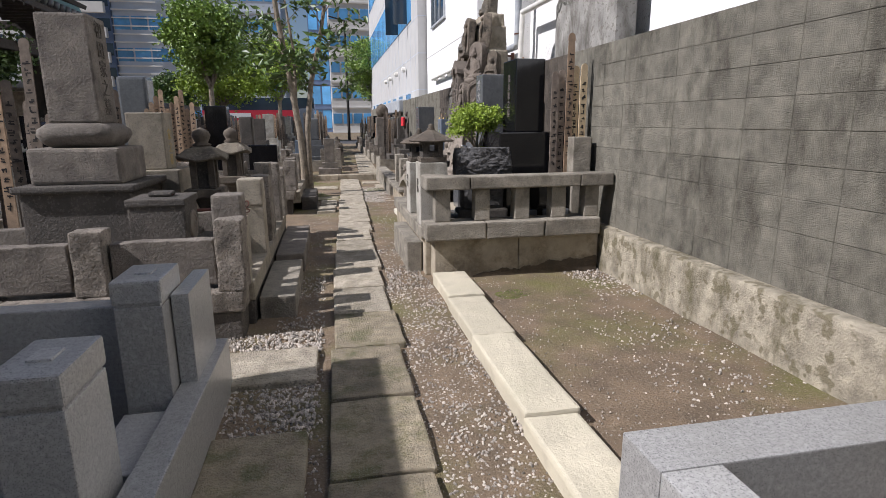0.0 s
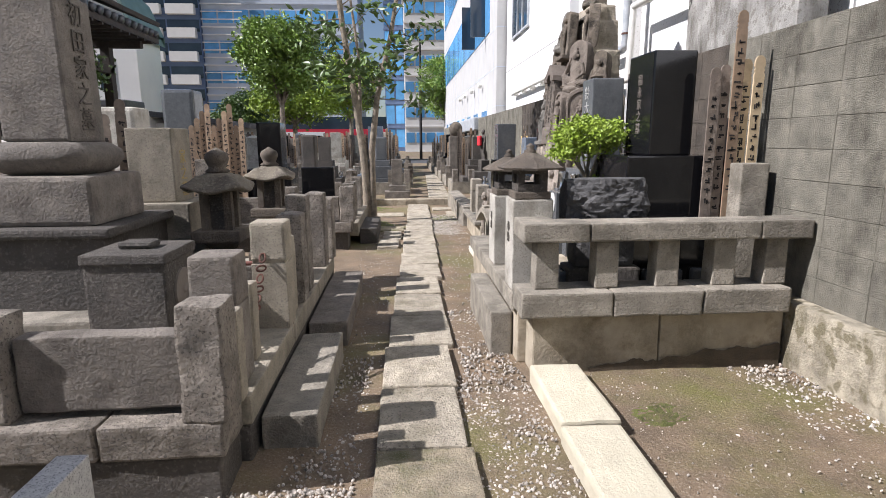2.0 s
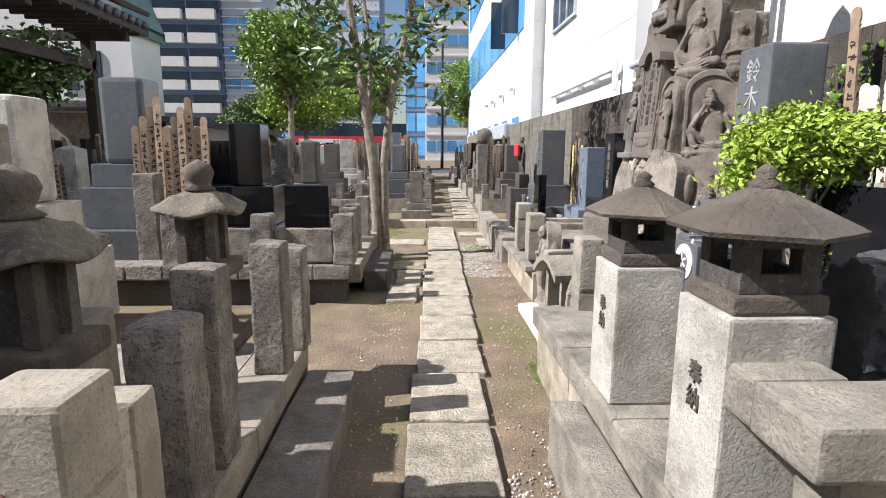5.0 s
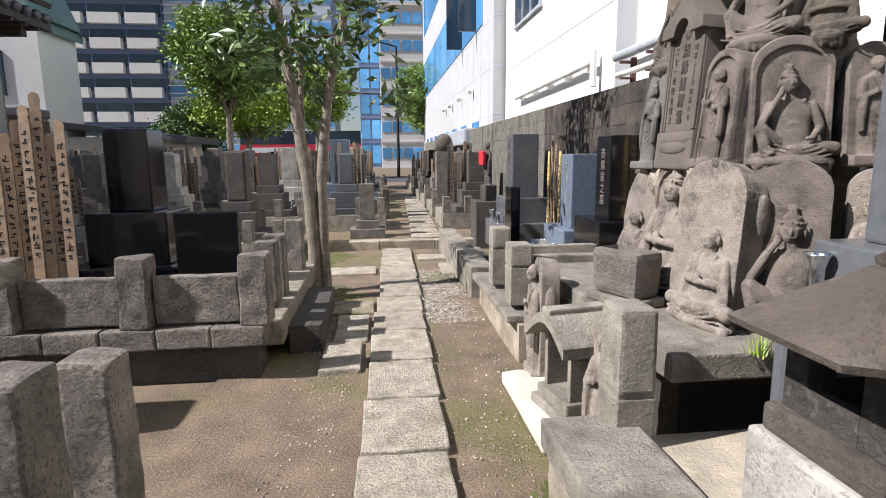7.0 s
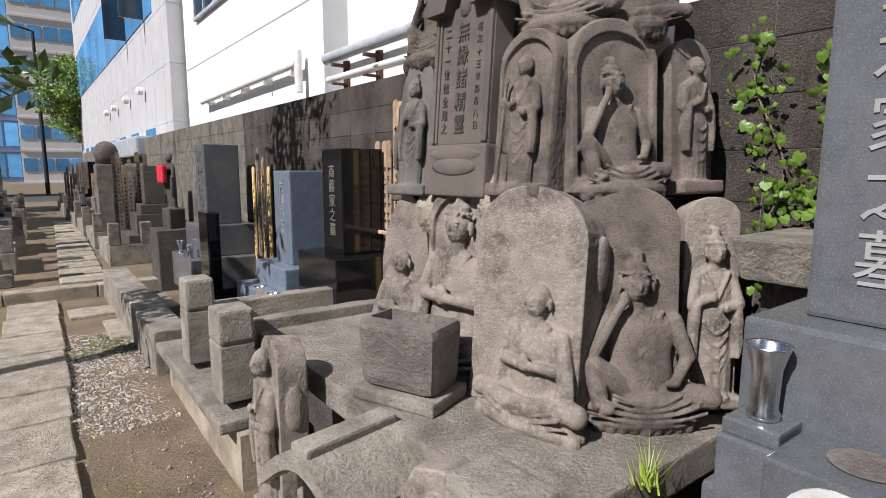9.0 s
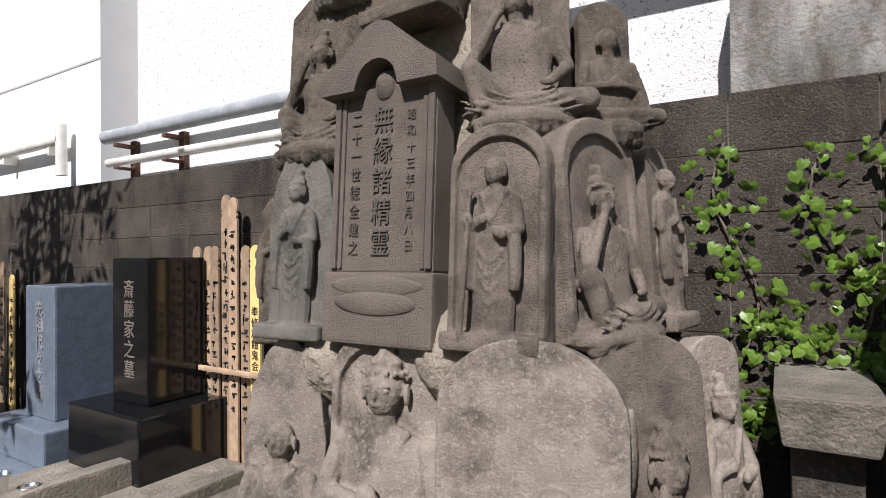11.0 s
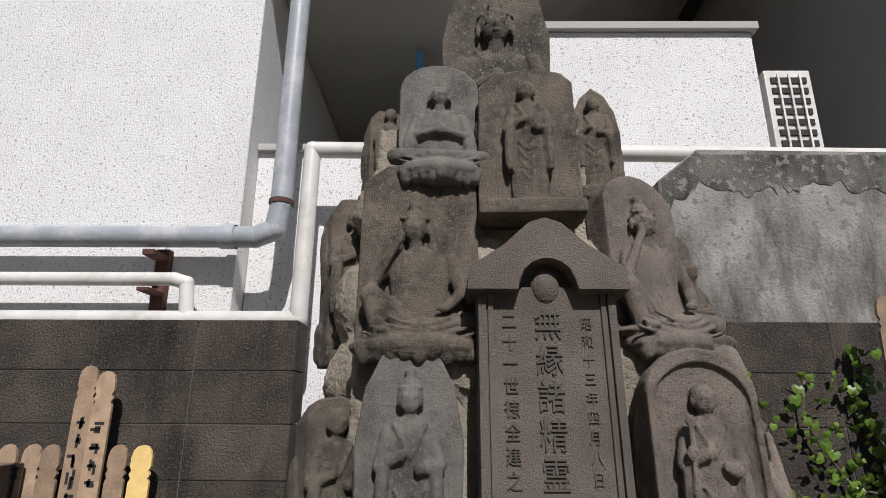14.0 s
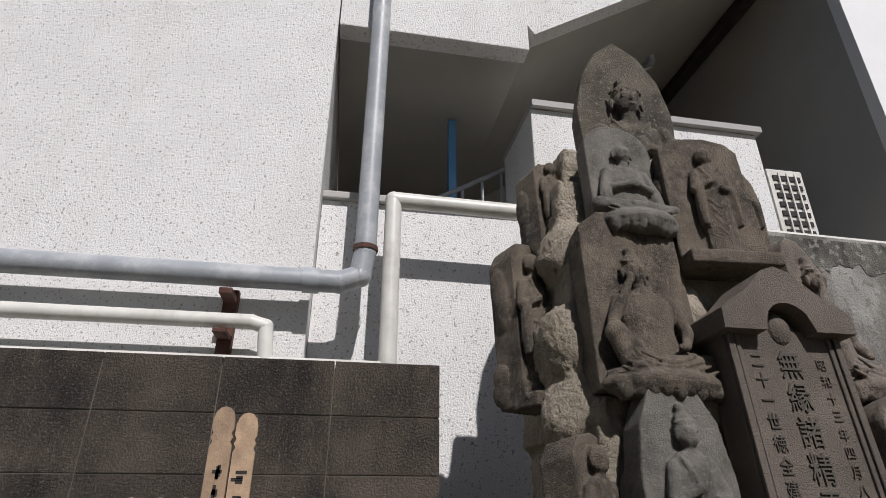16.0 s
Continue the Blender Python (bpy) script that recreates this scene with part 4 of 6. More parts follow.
# chain hanging between the gate posts
bm = bmesh.new()
chain = thing("iron_chain", -0.7, 4.93, 0.76, "rusty iron chain hanging from a gate post", "chain")
for k in range(17):
    u = k / 16
    p = Vector((-0.01 - 0.02 * u, -0.02 - 0.62 * u, -0.03 - 0.4 * math.sin(u * math.pi * 0.7)))
    me = bmesh.new()
    rings = []
    for i in range(14):
        a = 2 * math.pi * i / 14
        rad = Vector((math.cos(a), math.sin(a), 0))
        mid = Vector((0.017 * rad.x, 0.03 * rad.y, 0))
        rings.append([me.verts.new(mid + rad * 0.0065 * math.cos(q * math.pi / 3) + Vector((0, 0, 0.0065 * math.sin(q * math.pi / 3)))) for q in range(6)])
    for i in range(14):
        for q in range(6):
            me.faces.new((rings[i][q], rings[(i + 1) % 14][q], rings[(i + 1) % 14][(q + 1) % 6], rings[i][(q + 1) % 6]))
    ob = part("link", me, "rust", chain, smooth=True)
    ob.matrix_basis = pose(*p, 55 - 70 * u, 90 * (k % 2), 0)

# big monument
mon = thing("monument_grave", -2.05, 5.35, 0.3, "tall grey family monument with a bowl-shaped plinth", "gravestone")
part("base", box(-0.42, 0.42, -0.4, 0.5, -0.1, 0.6, 0.02), "stone_dark", mon)
part("base", box(-0.55, 0.75, -0.62, 0.6, -0.2, 0.12, 0.02), "slab", mon)
part("base_slab", box(-0.46, 0.47, -0.44, 0.52, 0.56, 0.62, 0.02), "stone_dark", mon)
part("plinth", cbox(0.7, 0.66, 0.62, 0.92, 0.03), "stone_mid", mon)
part("bowl", lathe([(0.22, 0.92), (0.27, 0.95), (0.31, 1.02), (0.3, 1.07), (0.25, 1.11), (0.22, 1.12)], 32, square=0.75), "stone_mid", mon, smooth=True)
part("shaft", cbox(0.4, 0.4, 1.12, 1.99, 0.02, taper=0.03), "stone_mid", mon)
lettering(mon, column("初田家之墓"), 0.15, pose(0.203, 0, 1.56, 90, 0, 90), "carved_shade")
cen = thing("stone_basin_box", -1.33, 4.74, 0.28, "dark stone water basin carved with a crest", "basin")
bm = cbox(0.42, 0.42, 0.08, 0.52, 0.015)
part("body", bm, "stone_dark", cen)
part("rim", cbox(0.44, 0.44, 0.5, 0.56, 0.012), "stone_dark", cen)
part("lid", cbox(0.18, 0.14, 0.56, 0.6, 0.02), "stone_dark", cen)
part("crest", lathe([(0.12, 0), (0.12, 0.012), (0.08, 0.016), (0.08, 0.01), (0.03, 0.012), (0.02, 0.02)], 20), "carved", cen).matrix_basis = pose(0.211, 0, 0.32, 0, 90, 0)
part("foot", cbox(0.5, 0.46, 0, 0.08, 0.01), "stone_dark", cen)
blockl = tagged(part("stone_block", box(-1.1, -0.88, 4.62, 4.95, 0.28, 0.5, 0.02), "stone_dark"), "low dark stone incense block", "stone block")
old_boards = toba_group("memorial_boards", -2.86, 5.32, 0.27, 0, [(-0.4 + 0.088 * k, 0.05 * (k % 3), 0, 1.35 + 0.17 * ((k * 7) % 4), 0.085, -4, -8 + 7 * (k % 4), "toba" if k in (1, 6) else "toba_old") for k in range(10)], "bundle of old grey wooden memorial boards")

# light graves behind the monument
grave(-1.76, 6.15, 0.27, 0, (0.34, 0.36, 0.56), [(0.85, 0.7, 0.42), (0.58, 0.55, 0.27)], "granite_tan", "square tan granite gravestone on two plinths", "")
lettering(bpy.data.objects["gravestone"], column("家之墓"), 0.12, pose(0.171, 0, 0.9, 90, 0, 90), "carved_gold")
grave(-3.0, 8.3, 0.0, 0, (0.4, 0.4, 0.8), [(0.9, 0.9, 0.6), (0.62, 0.6, 0.4)], "granite_pale", "pale grey granite gravestone", top="round")
grave(-3.12, 10.4, -0.05, 0, (0.46, 0.44, 0.92), [(1.1, 1.0, 0.6), (0.85, 0.75, 0.45), (0.66, 0.62, 0.25)], "grey_polished", "blue-grey polished gravestone on a stepped base", top="round")
toba_group("memorial_boards", -2.5, 6.2, 0.27, 10, [(-0.2 + 0.12 * k, 0.03 * (k % 2), 0, 1.25 + 0.12 * (k % 3), 0.08, -3, -8 + 6 * (k % 3), "toba_old") for k in range(6)], "grey weathered memorial boards behind a grave")


# lanterns with curled roofs
def curl_lantern(x, y, z, s, label):
    t = thing("stone_lantern", x, y, z, label, "stone lantern", "stone lanterns")
    part("foot", cbox(0.44 * s, 0.44 * s, 0, 0.1 * s, 0.015), "stone_lantern", t)
    part("leg", lathe([(0.16 * s, 0.1 * s), (0.15 * s, 0.14 * s), (0.1 * s, 0.22 * s), (0.075 * s, 0.34 * s), (0.1 * s, 0.41 * s), (0.14 * s, 0.45 * s)], 16, square=0.9), "stone_lantern", t)
    part("platform", cbox(0.36 * s, 0.36 * s, 0.45 * s, 0.54 * s, 0.015), "stone_lantern", t)
    for dx in (-1, 1):
        for dy in (-1, 1):
            part("pillar", box(dx * 0.085 * s - 0.03 * s, dx * 0.085 * s + 0.03 * s, dy * 0.085 * s - 0.03 * s, dy * 0.085 * s + 0.03 * s, 0.54 * s, 0.83 * s, 0.004), "stone_lantern", t)
    part("fire_box", cbox(0.15 * s, 0.15 * s, 0.54 * s, 0.83 * s, 0.0), "stone_dark", t)
    bm = lathe([(0.1 * s, 0.83 * s), (0.215 * s, 0.815 * s), (0.235 * s, 0.825 * s), (0.232 * s, 0.842 * s), (0.185 * s, 0.868 * s), (0.14 * s, 0.905 * s), (0.115 * s, 0.945 * s), (0.07 * s, 0.965 * s)], 32, square=0.7)
    for v in bm.verts:
        r = math.hypot(v.co.x, v.co.y) / (0.24 * s)
        if r > 0.7:
            c = abs(math.sin(2 * math.atan2(v.co.y, v.co.x)))
            v.co.z += 0.04 * s * (c ** 3)
    part("roof", bm, "stone_lichen", t, smooth=True)
    part("finial", lathe([(0.07 * s, 0.96 * s), (0.095 * s, 0.975 * s), (0.06 * s, 1.0 * s), (0.075 * s, 1.03 * s), (0.09 * s, 1.07 * s), (0.075 * s, 1.11 * s), (0.03 * s, 1.135 * s), (0.008 * s, 1.15 * s)], 18), "stone_lantern", t, smooth=True)
    return t


curl_lantern(-1.2, 5.75, 0.27, 0.96, "brown stone lantern with a curled roof and ball finial")
curl_lantern(-1.15, 7.14, 0.27, 0.95, "smaller brown stone lantern with a curled roof")

# ---- left side: plot with black graves ----
course("plot_base", -3.0, -0.62, 9.12, 9.4, -0.06, 0.2, "stone_dark", "mossy lower course of the granite plot", 1.2)
course("plot_course", -3.0, -0.56, 9.06, 9.36, 0.2, 0.34, "granite_rough", "rough-hewn granite course", 0.35)
course("plot_side", -0.8, -0.5, 9.365, 11.6, 0.1, 0.3, "granite_tan", "tan worn coping along the plot side", 0.8, "y", 0.004)
for x in (-0.62, -1.38, -2.2):
    post(x, 9.16, 0.34, 0.82, 0.2, 0.18)
panel(-1.27, -0.73, 9.13, 9.22, 0.36, 0.68)
panel(-2.09, -1.49, 9.13, 9.22, 0.36, 0.68)
for y in (9.75, 10.1, 11.2):
    post(-0.66, y, 0.3, 0.82, 0.18, 0.18)
slab(-0.5, -0.25, 9.6, 10.9, 0.17, "stone_dark", "dark stone step against the plot", "step_stone", category="step")
grave(-1.9, 10.6, 0.2, 0, (0.36, 0.36, 0.7), [(0.95, 0.9, 0.35), (0.66, 0.62, 0.45)], "black_polished", "tall black polished gravestone on a black plinth", top="flat", tint="black_polished")
grave(-1.08, 9.75, 0.2, 0, (0.46, 0.1, 0.52), [(0.6, 0.3, 0.33)], "black_polished", "low black polished name slab")
vs = thing("flower_vase", -1.66, 10.05, 0.5, "small metal flower vase on a grave", "vase")
vase(vs, 0, 0, 0, 1.1)
slab(-1.95, -1.4, 9.95, 10.15, 0.5, "black_polished", "low black polished grave step", "grave_step", 0.2, 0.006, "stone slab", cuts=0, rough=0)
toba_group("memorial_boards", -2.45, 9.9, 0.3, 8, [(-0.4 + 0.075 * k, 0.03 * (k % 3), 0, 1.35 + 0.1 * ((k * 5) % 4), 0.075, -2, -6 + 5 * (k % 3), "toba") for k in range(10)], "row of tan wooden memorial boards behind a grave")
post(-2.55, 9.45, 0.2, 1.18, 0.22, 0.2)
slab(-3.0, -0.81, 9.37, 11.6, 0.22, "slab", "paved floor of the granite plot", "plot_floor", -0.05, 0.0, "stone slab", cuts=0, rough=0)

# ---- right side: fenced plot with the tall black grave ----
course("fence_plinth", 0.93, 2.58, 4.86, 5.06, -0.06, 0.34, "concrete", "stained tan concrete plinth under the stone fence", 0.82, rough=0.004)
course("fence_course", 0.84, 2.56, 4.78, 5.08, 0.34, 0.5, "slab", "rounded stone sill of the fence", 0.58, rough=0.008)
course("fence_plinth_side", 0.88, 1.16, 5.065, 7.4, -0.06, 0.3, "concrete", "stained tan concrete plinth along the path", 0.8, "y", 0.004)
course("fence_sill_side", 0.84, 1.2, 5.085, 7.4, 0.3, 0.42, "slab", "stone sill along the path", 0.9, "y", 0.005)
# ragged damp patch along the foot of the plinth
bm = bmesh.new()
rows = []
for i in range(70):
    x = 1.3 + 1.27 * i / 69
    k = 0.02 + 0.13 * (i / 69) ** 0.8 + 0.05 * noise.noise(Vector((x * 6, 3, 0))) + 0.02 * noise.noise(Vector((x * 23, 5, 0)))
    rows.append([bm.verts.new((x, yy, zz)) for yy, zz in ((4.851, -0.05), (4.851, -0.04 + max(0.015, k)), (4.86, -0.045 + max(0.015, k)))])
for p, q in zip(rows, rows[1:]):
    bm.faces.new((p[0], q[0], q[1], p[1]))
    bm.faces.new((p[1], q[1], q[2], p[2]))
tagged(part("damp_patch", bm, "damp"), "dark damp patch at the foot of the plinth", "stain", kind="structure")
fence = thing("stone_fence", 0, 0, 0.5, "grey stone post-and-rail fence round a grave", "fence")
for x in (1.02, 1.4, 1.79, 2.16, 2.5):
    part("post", box(x - 0.075, x + 0.075, 4.88, 5.02, 0, 0.3, 0.01, taper=0.05), "slab", fence)
part("rail", box(0.86, 1.27, 4.84, 5.06, 0.3, 0.42, 0.012), "slab", fence)
part("rail", box(1.275, 2.36, 4.842, 5.058, 0.302, 0.418, 0.012), "slab", fence)
part("rail", box(2.365, 2.7, 4.84, 5.06, 0.3, 0.42, 0.012), "slab", fence)
part("rail", box(0.865, 1.09, 5.065, 5.22, 0.3, 0.42, 0.012), "slab", fence)
slab(0.72, 0.87, 5.2, 6.35, 0.26, "slab", "worn stone step below the fence", "step_stone", category="step", rough=0.004)
slab(0.93, 2.7, 5.07, 7.38, 0.32, "concrete", "concrete floor of the fenced plots", "plot_floor", 0.05, 0.0, "stone slab", cuts=0, rough=0)


def cap_lantern(x, y, z, h, label):
    t = thing("stone_lantern", x, y, z, label, "stone lantern", "post lanterns")
    part("pillar", cbox(0.27, 0.27, 0, h, 0.01), "granite_pale", t)
    lettering(t, column("奉納"), 0.07, pose(-0.138, 0, h * 0.62, 90, 0, -90), "carved_shade")
    part("base", cbox(0.24, 0.24, h, h + 0.05, 0.01), "stone_lantern", t)
    for dx in (-1, 1):
        for dy in (-1, 1):
            part("corner_pier", box(dx * 0.075 - 0.025, dx * 0.075 + 0.025, dy * 0.075 - 0.025, dy * 0.075 + 0.025, h + 0.05, h + 0.2, 0.003), "stone_dark", t)
    for ax in (0, 1):
        for s in (-1, 1):
            for z0, z1 in ((0.05, 0.1), (0.165, 0.2)):
                q = (-0.05, 0.05, s * 0.09 - 0.01, s * 0.09 + 0.01)
                q = q if ax == 0 else q[2:] + q[:2]
                part("window_rail", box(*q, h + z0, h + z1, 0.0), "stone_dark", t)
    bm = lathe([(0.05, h + 0.2), (0.225, h + 0.195), (0.232, h + 0.208), (0.03, h + 0.31)], 6)
    part("roof", bm, "stone_lantern", t)
    part("finial", lathe([(0.035, h + 0.295), (0.042, h + 0.315), (0.022, h + 0.33), (0.03, h + 0.345), (0.005, h + 0.365)], 12), "stone_lantern", t, smooth=True)
    return t


cap_lantern(0.99, 5.3, 0.42, 0.61, "stone post lantern with a six-sided cap roof")
cap_lantern(1.0, 6.1, 0.42, 0.56, "stone post lantern with a six-sided cap roof beside a grave")

grave(2.1, 5.82, 0.32, -90, (0.44, 0.32, 0.74), [(0.8, 0.95, 0.45), (0.66, 0.72, 0.53)], "black_polished", "very tall black polished gravestone", "福永家之墓", "carved", size=0.085, tint="black_polished")
slab(1.62, 2.6, 5.3, 5.5, 0.86, "black_polished", "black polished grave step", "grave_step", 0.32, 0.006, "stone slab", cuts=0, rough=0)

# rough dark rock before the black grave
bm = bmesh.new()
bmesh.ops.create_icosphere(bm, subdivisions=5, radius=1.0)
for v in bm.verts:
    d = v.co.normalized()
    k = 1 + 0.2 * noise.noise(d * 1.7) + 0.22 * abs(noise.noise(d * 3.7)) - 0.16 * abs(noise.noise(d * 7.3 + Vector((2, 1, 5)))) + 0.05 * noise.noise(d * 17)
    v.co = Vector((max(-0.95, min(0.95, d.x * k * 1.2)) * 0.3, d.y * k * 0.15, max(-0.9, min(0.85, d.z * k * 1.25)) * 0.2))
rock = tagged(part("natural_rock", bm, "rock_dark"), "dark jagged natural rock set before a grave", "rock")
rock.matrix_basis = pose(1.5, 5.27, 0.99)
low = thing("rock_pedestal", 1.5, 5.3, 0.32, "low dark stone stand under the rock", "stone block")
part("foot", cbox(0.5, 0.24, 0, 0.24, 0.02), "stone_dark", low)
part("block", cbox(0.42, 0.22, 0.24, 0.56, 0.04), "rock_dark", low)
for x in (1.25, 1.95, 2.3):
    blk = tagged(part("grey_block", box(x - 0.14, x + 0.14, 5.25, 5.5, 0.32, 0.52, 0.02), "grey_polished"), "grey polished stone block behind the fence", "stone block")

# clipped shrub
rnd = random.Random(21)
shrub = thing("clipped_shrub", 1.68, 6.15, 0.32, "small clipped shrub with bright yellow-green leaves", "shrub")
bm = stem([(0, 0, 0), (0.03, 0, 0.4), (-0.03, 0, 0.75), (0.02, 0.02, 1.0)], 0.022, 0.012)
for k in range(9):
    a = k * 0.7
    limb(bm, (0, 0, 0.75), (0.22 * math.cos(a), 0.16 * math.sin(a), 1.0 + 0.06 * (k % 3)), 0.01, 0.004, 6)
limb(bm, (0.03, 0, 0.4), (0.12, -0.05, 0.72), 0.01, 0.005, 6)
part("trunk", bm, "bark", shrub)
bm = bmesh.new()
leaves(bm, crown_points(rnd, (0, 0, 1.13), (0.32, 0.25, 0.14), 170, 44, 0.035), 0.016, rnd, 0.5)
leaves(bm, crown_points(rnd, (-0.16, 0, 1.0), (0.16, 0.16, 0.07), 30, 36, 0.035), 0.016, rnd, 0.5)
leaves(bm, crown_points(rnd, (0.1, -0.05, 0.72), (0.08, 0.08, 0.12), 16, 26, 0.035), 0.016, rnd, 0.5)
part("crown", bm, "leaf_light", shrub)

# board stand beside the black grave
stand = thing("stone_pillar", 2.56, 5.35, 0.32, "square stone pillar beside wooden memorial boards", "pillar")
part("pillar", box(-0.1, 0.1, -0.08, 0.08, 0, 0.93, 0.012), "slab", stand)
toba_group("memorial_boards", 2.5, 5.42, 0.35, 0, [(-0.2, 0.0, 0.25, 1.3, 0.075, 0, 0, "toba_old"), (-0.12, 0.02, 0.25, 1.32, 0.075, 0, 0, "toba_old"), (-0.04, 0, 0.3, 1.62, 0.075, 0, 0, "toba"), (0.03, 0.02, 0.25, 1.36, 0.075, 0, 0, "toba_pale"), (0.11, 0, 0.25, 1.38, 0.075, 0, 0, "toba_pale")], "tall wooden memorial boards with brush writing beside a grave")

# ---- right side: polished grey family grave ----
sz = grave(2.07, 6.99, 0.32, -90, (0.3, 0.3, 0.84), [(0.5, 0.75, 0.44), (0.46, 0.54, 0.38)], "grey_polished", "blue-grey polished family gravestone on two plinths", "鈴木家之墓", "carved_pale", size=0.135)
box_off = thing("offering_table", 1.72, 6.94, 0.32, "polished grey offering stone with a round white crest", "offering stone", turn=-90)
part("body", box(-0.135, 0.135, -0.12, 0.12, 0, 0.6, 0.006), "grey_polished", box_off)
part("wing", box(-0.26, -0.137, -0.05, 0.12, 0, 0.58, 0.006), "grey_polished", box_off)
part("wing", box(0.137, 0.26, -0.05, 0.12, 0, 0.58, 0.006), "grey_polished", box_off)
crest = lathe([(0.1, 0), (0.1, 0.006), (0.05, 0.008)], 24)
part("crest_plate", crest, "crest_white", box_off, "white scalloped crest").matrix_basis = pose(0, -0.121, 0.49, 90)
part("crest_disc", lathe([(0.05, 0), (0.05, 0.004), (0.042, 0.006), (0.018, 0.006)], 24), "grey_polished", box_off).matrix_basis = pose(0, -0.129, 0.49, 90)
for k in range(6):
    part("petal", box(-0.006, 0.006, -0.003, 0.003, 0.012, 0.046, 0), "crest_white", box_off).matrix_basis = pose(0, -0.135, 0.49, 0, 60 * k, 0)
part("water_bowl", lathe([(0.06, 0.6), (0.064, 0.604), (0.056, 0.603), (0.04, 0.601)], 24), "stone_mid", box_off)
part("step", box(-0.258, -0.14, -0.035, 0.11, 0.58, 0.615, 0.005), "grey_polished", box_off)
part("step", box(0.14, 0.258, -0.035, 0.11, 0.58, 0.615, 0.005), "grey_polished", box_off)
vase(box_off, -0.2, 0.03, 0.615, 1.15)
vase(box_off, 0.2, 0.03, 0.615, 1.15)
pot = tagged(part("stone_planter", cbox(0.42, 0.2, 0, 0.14, 0.012, taper=-0.2), "slab"), "shallow weathered stone planter on a stand", "planter")
pot.matrix_basis = pose(2.5, 7.36, 1.13, 0, 0, 0)
pst = tagged(part("planter_stand", box(2.4, 2.62, 7.28, 7.44, -0.05, 1.13, 0.01), "stone_dark"), "dark stone stand under a planter", "stand")
toba_group("memorial_boards", 2.62, 7.0, 0.6, -90, [(-0.1 + 0.085 * k, 0.02 * (k % 2), 0, (1.62, 1.2, 1.18, 1.22, 1.2)[k], 0.075, 3, 0, ("toba", "slab_white", "slab_white", "slab_white", "toba")[k]) for k in range(5)], "pale memorial boards leaning by the wall")


# ---- the pile of old carved stones ----
def unit_ball(seg, rows):
    vs = [(0, 0, 1)] + [(math.sin(math.pi * r / rows) * math.cos(2 * math.pi * i / seg), math.sin(math.pi * r / rows) * math.sin(2 * math.pi * i / seg), math.cos(math.pi * r / rows)) for r in range(1, rows) for i in range(seg)] + [(0, 0, -1)]
    fs = [(0, 1 + i, 1 + (i + 1) % seg) for i in range(seg)]
    for r in range(rows - 2):
        for i in range(seg):
            a, b = 1 + r * seg + i, 1 + r * seg + (i + 1) % seg
            fs.append((a, a + seg, b + seg, b))
    last = len(vs) - 1
    fs += [(last, last - seg + (i + 1) % seg, last - seg + i) for i in range(seg)]
    return [Vector(v) for v in vs], fs


BALL, SMALL_BALL = unit_ball(14, 9), unit_ball(9, 6)


class Carving:
    """Gathers closed shapes as plain lists; into() adds them to a bmesh at once."""

    def __init__(self):
        self.verts, self.faces = [], []

    def add(self, verts, faces):
        k = len(self.verts)
        self.verts += [tuple(v) for v in verts]
        self.faces += [[k + i for i in f] for f in faces]

    def ball(self, c, r, shape=BALL):
        self.add([(c[0] + v.x * r[0], c[1] + v.y * r[1], c[2] + v.z * r[2]) for v in shape[0]], shape[1])

    def rod(self, a, b, ra, rb, seg=10):
        a, b = Vector(a), Vector(b)
        m = (b - a).to_track_quat("Z", "Y").to_matrix()
        ring = [m @ Vector((math.cos(2 * math.pi * i / seg), math.sin(2 * math.pi * i / seg), 0)) for i in range(seg)]
        faces = [(i, (i + 1) % seg, seg + (i + 1) % seg, seg + i) for i in range(seg)] + [tuple(range(seg))[::-1], tuple(range(seg, 2 * seg))]
        self.add([a + v * ra for v in ring] + [b + v * rb for v in ring], faces)
        shape = SMALL_BALL if max(ra, rb) < 0.02 else BALL
        self.ball(a, (ra,) * 3, shape)
        self.ball(b, (rb,) * 3, shape)

    def loft(self, rings, folds=0, seg=30):
        """A closed body from (x, y, z, half width, half depth, fold depth) rings."""
        verts = []
        for cx, cy, z, rx, ry, amp in rings:
            for i in range(seg):
                a = 2 * math.pi * i / seg
                k = 1 + amp * math.cos(folds * a + 2.5 * z)
                verts.append((cx + rx * k * math.cos(a), cy + ry * k * math.sin(a), z))
        n = len(rings)
        faces = [(r * seg + i, r * seg + (i + 1) % seg, (r + 1) * seg + (i + 1) % seg, (r + 1) * seg + i) for r in range(n - 1) for i in range(seg)]
        faces += [tuple(range(seg))[::-1], tuple(range((n - 1) * seg, n * seg))]
        self.add(verts, faces)

    def into(self, bm):
        me = bpy.data.meshes.new("carving")
        me.from_pydata(self.verts, [], self.faces)
        bm.from_mesh(me)
        bpy.data.meshes.remove(me)


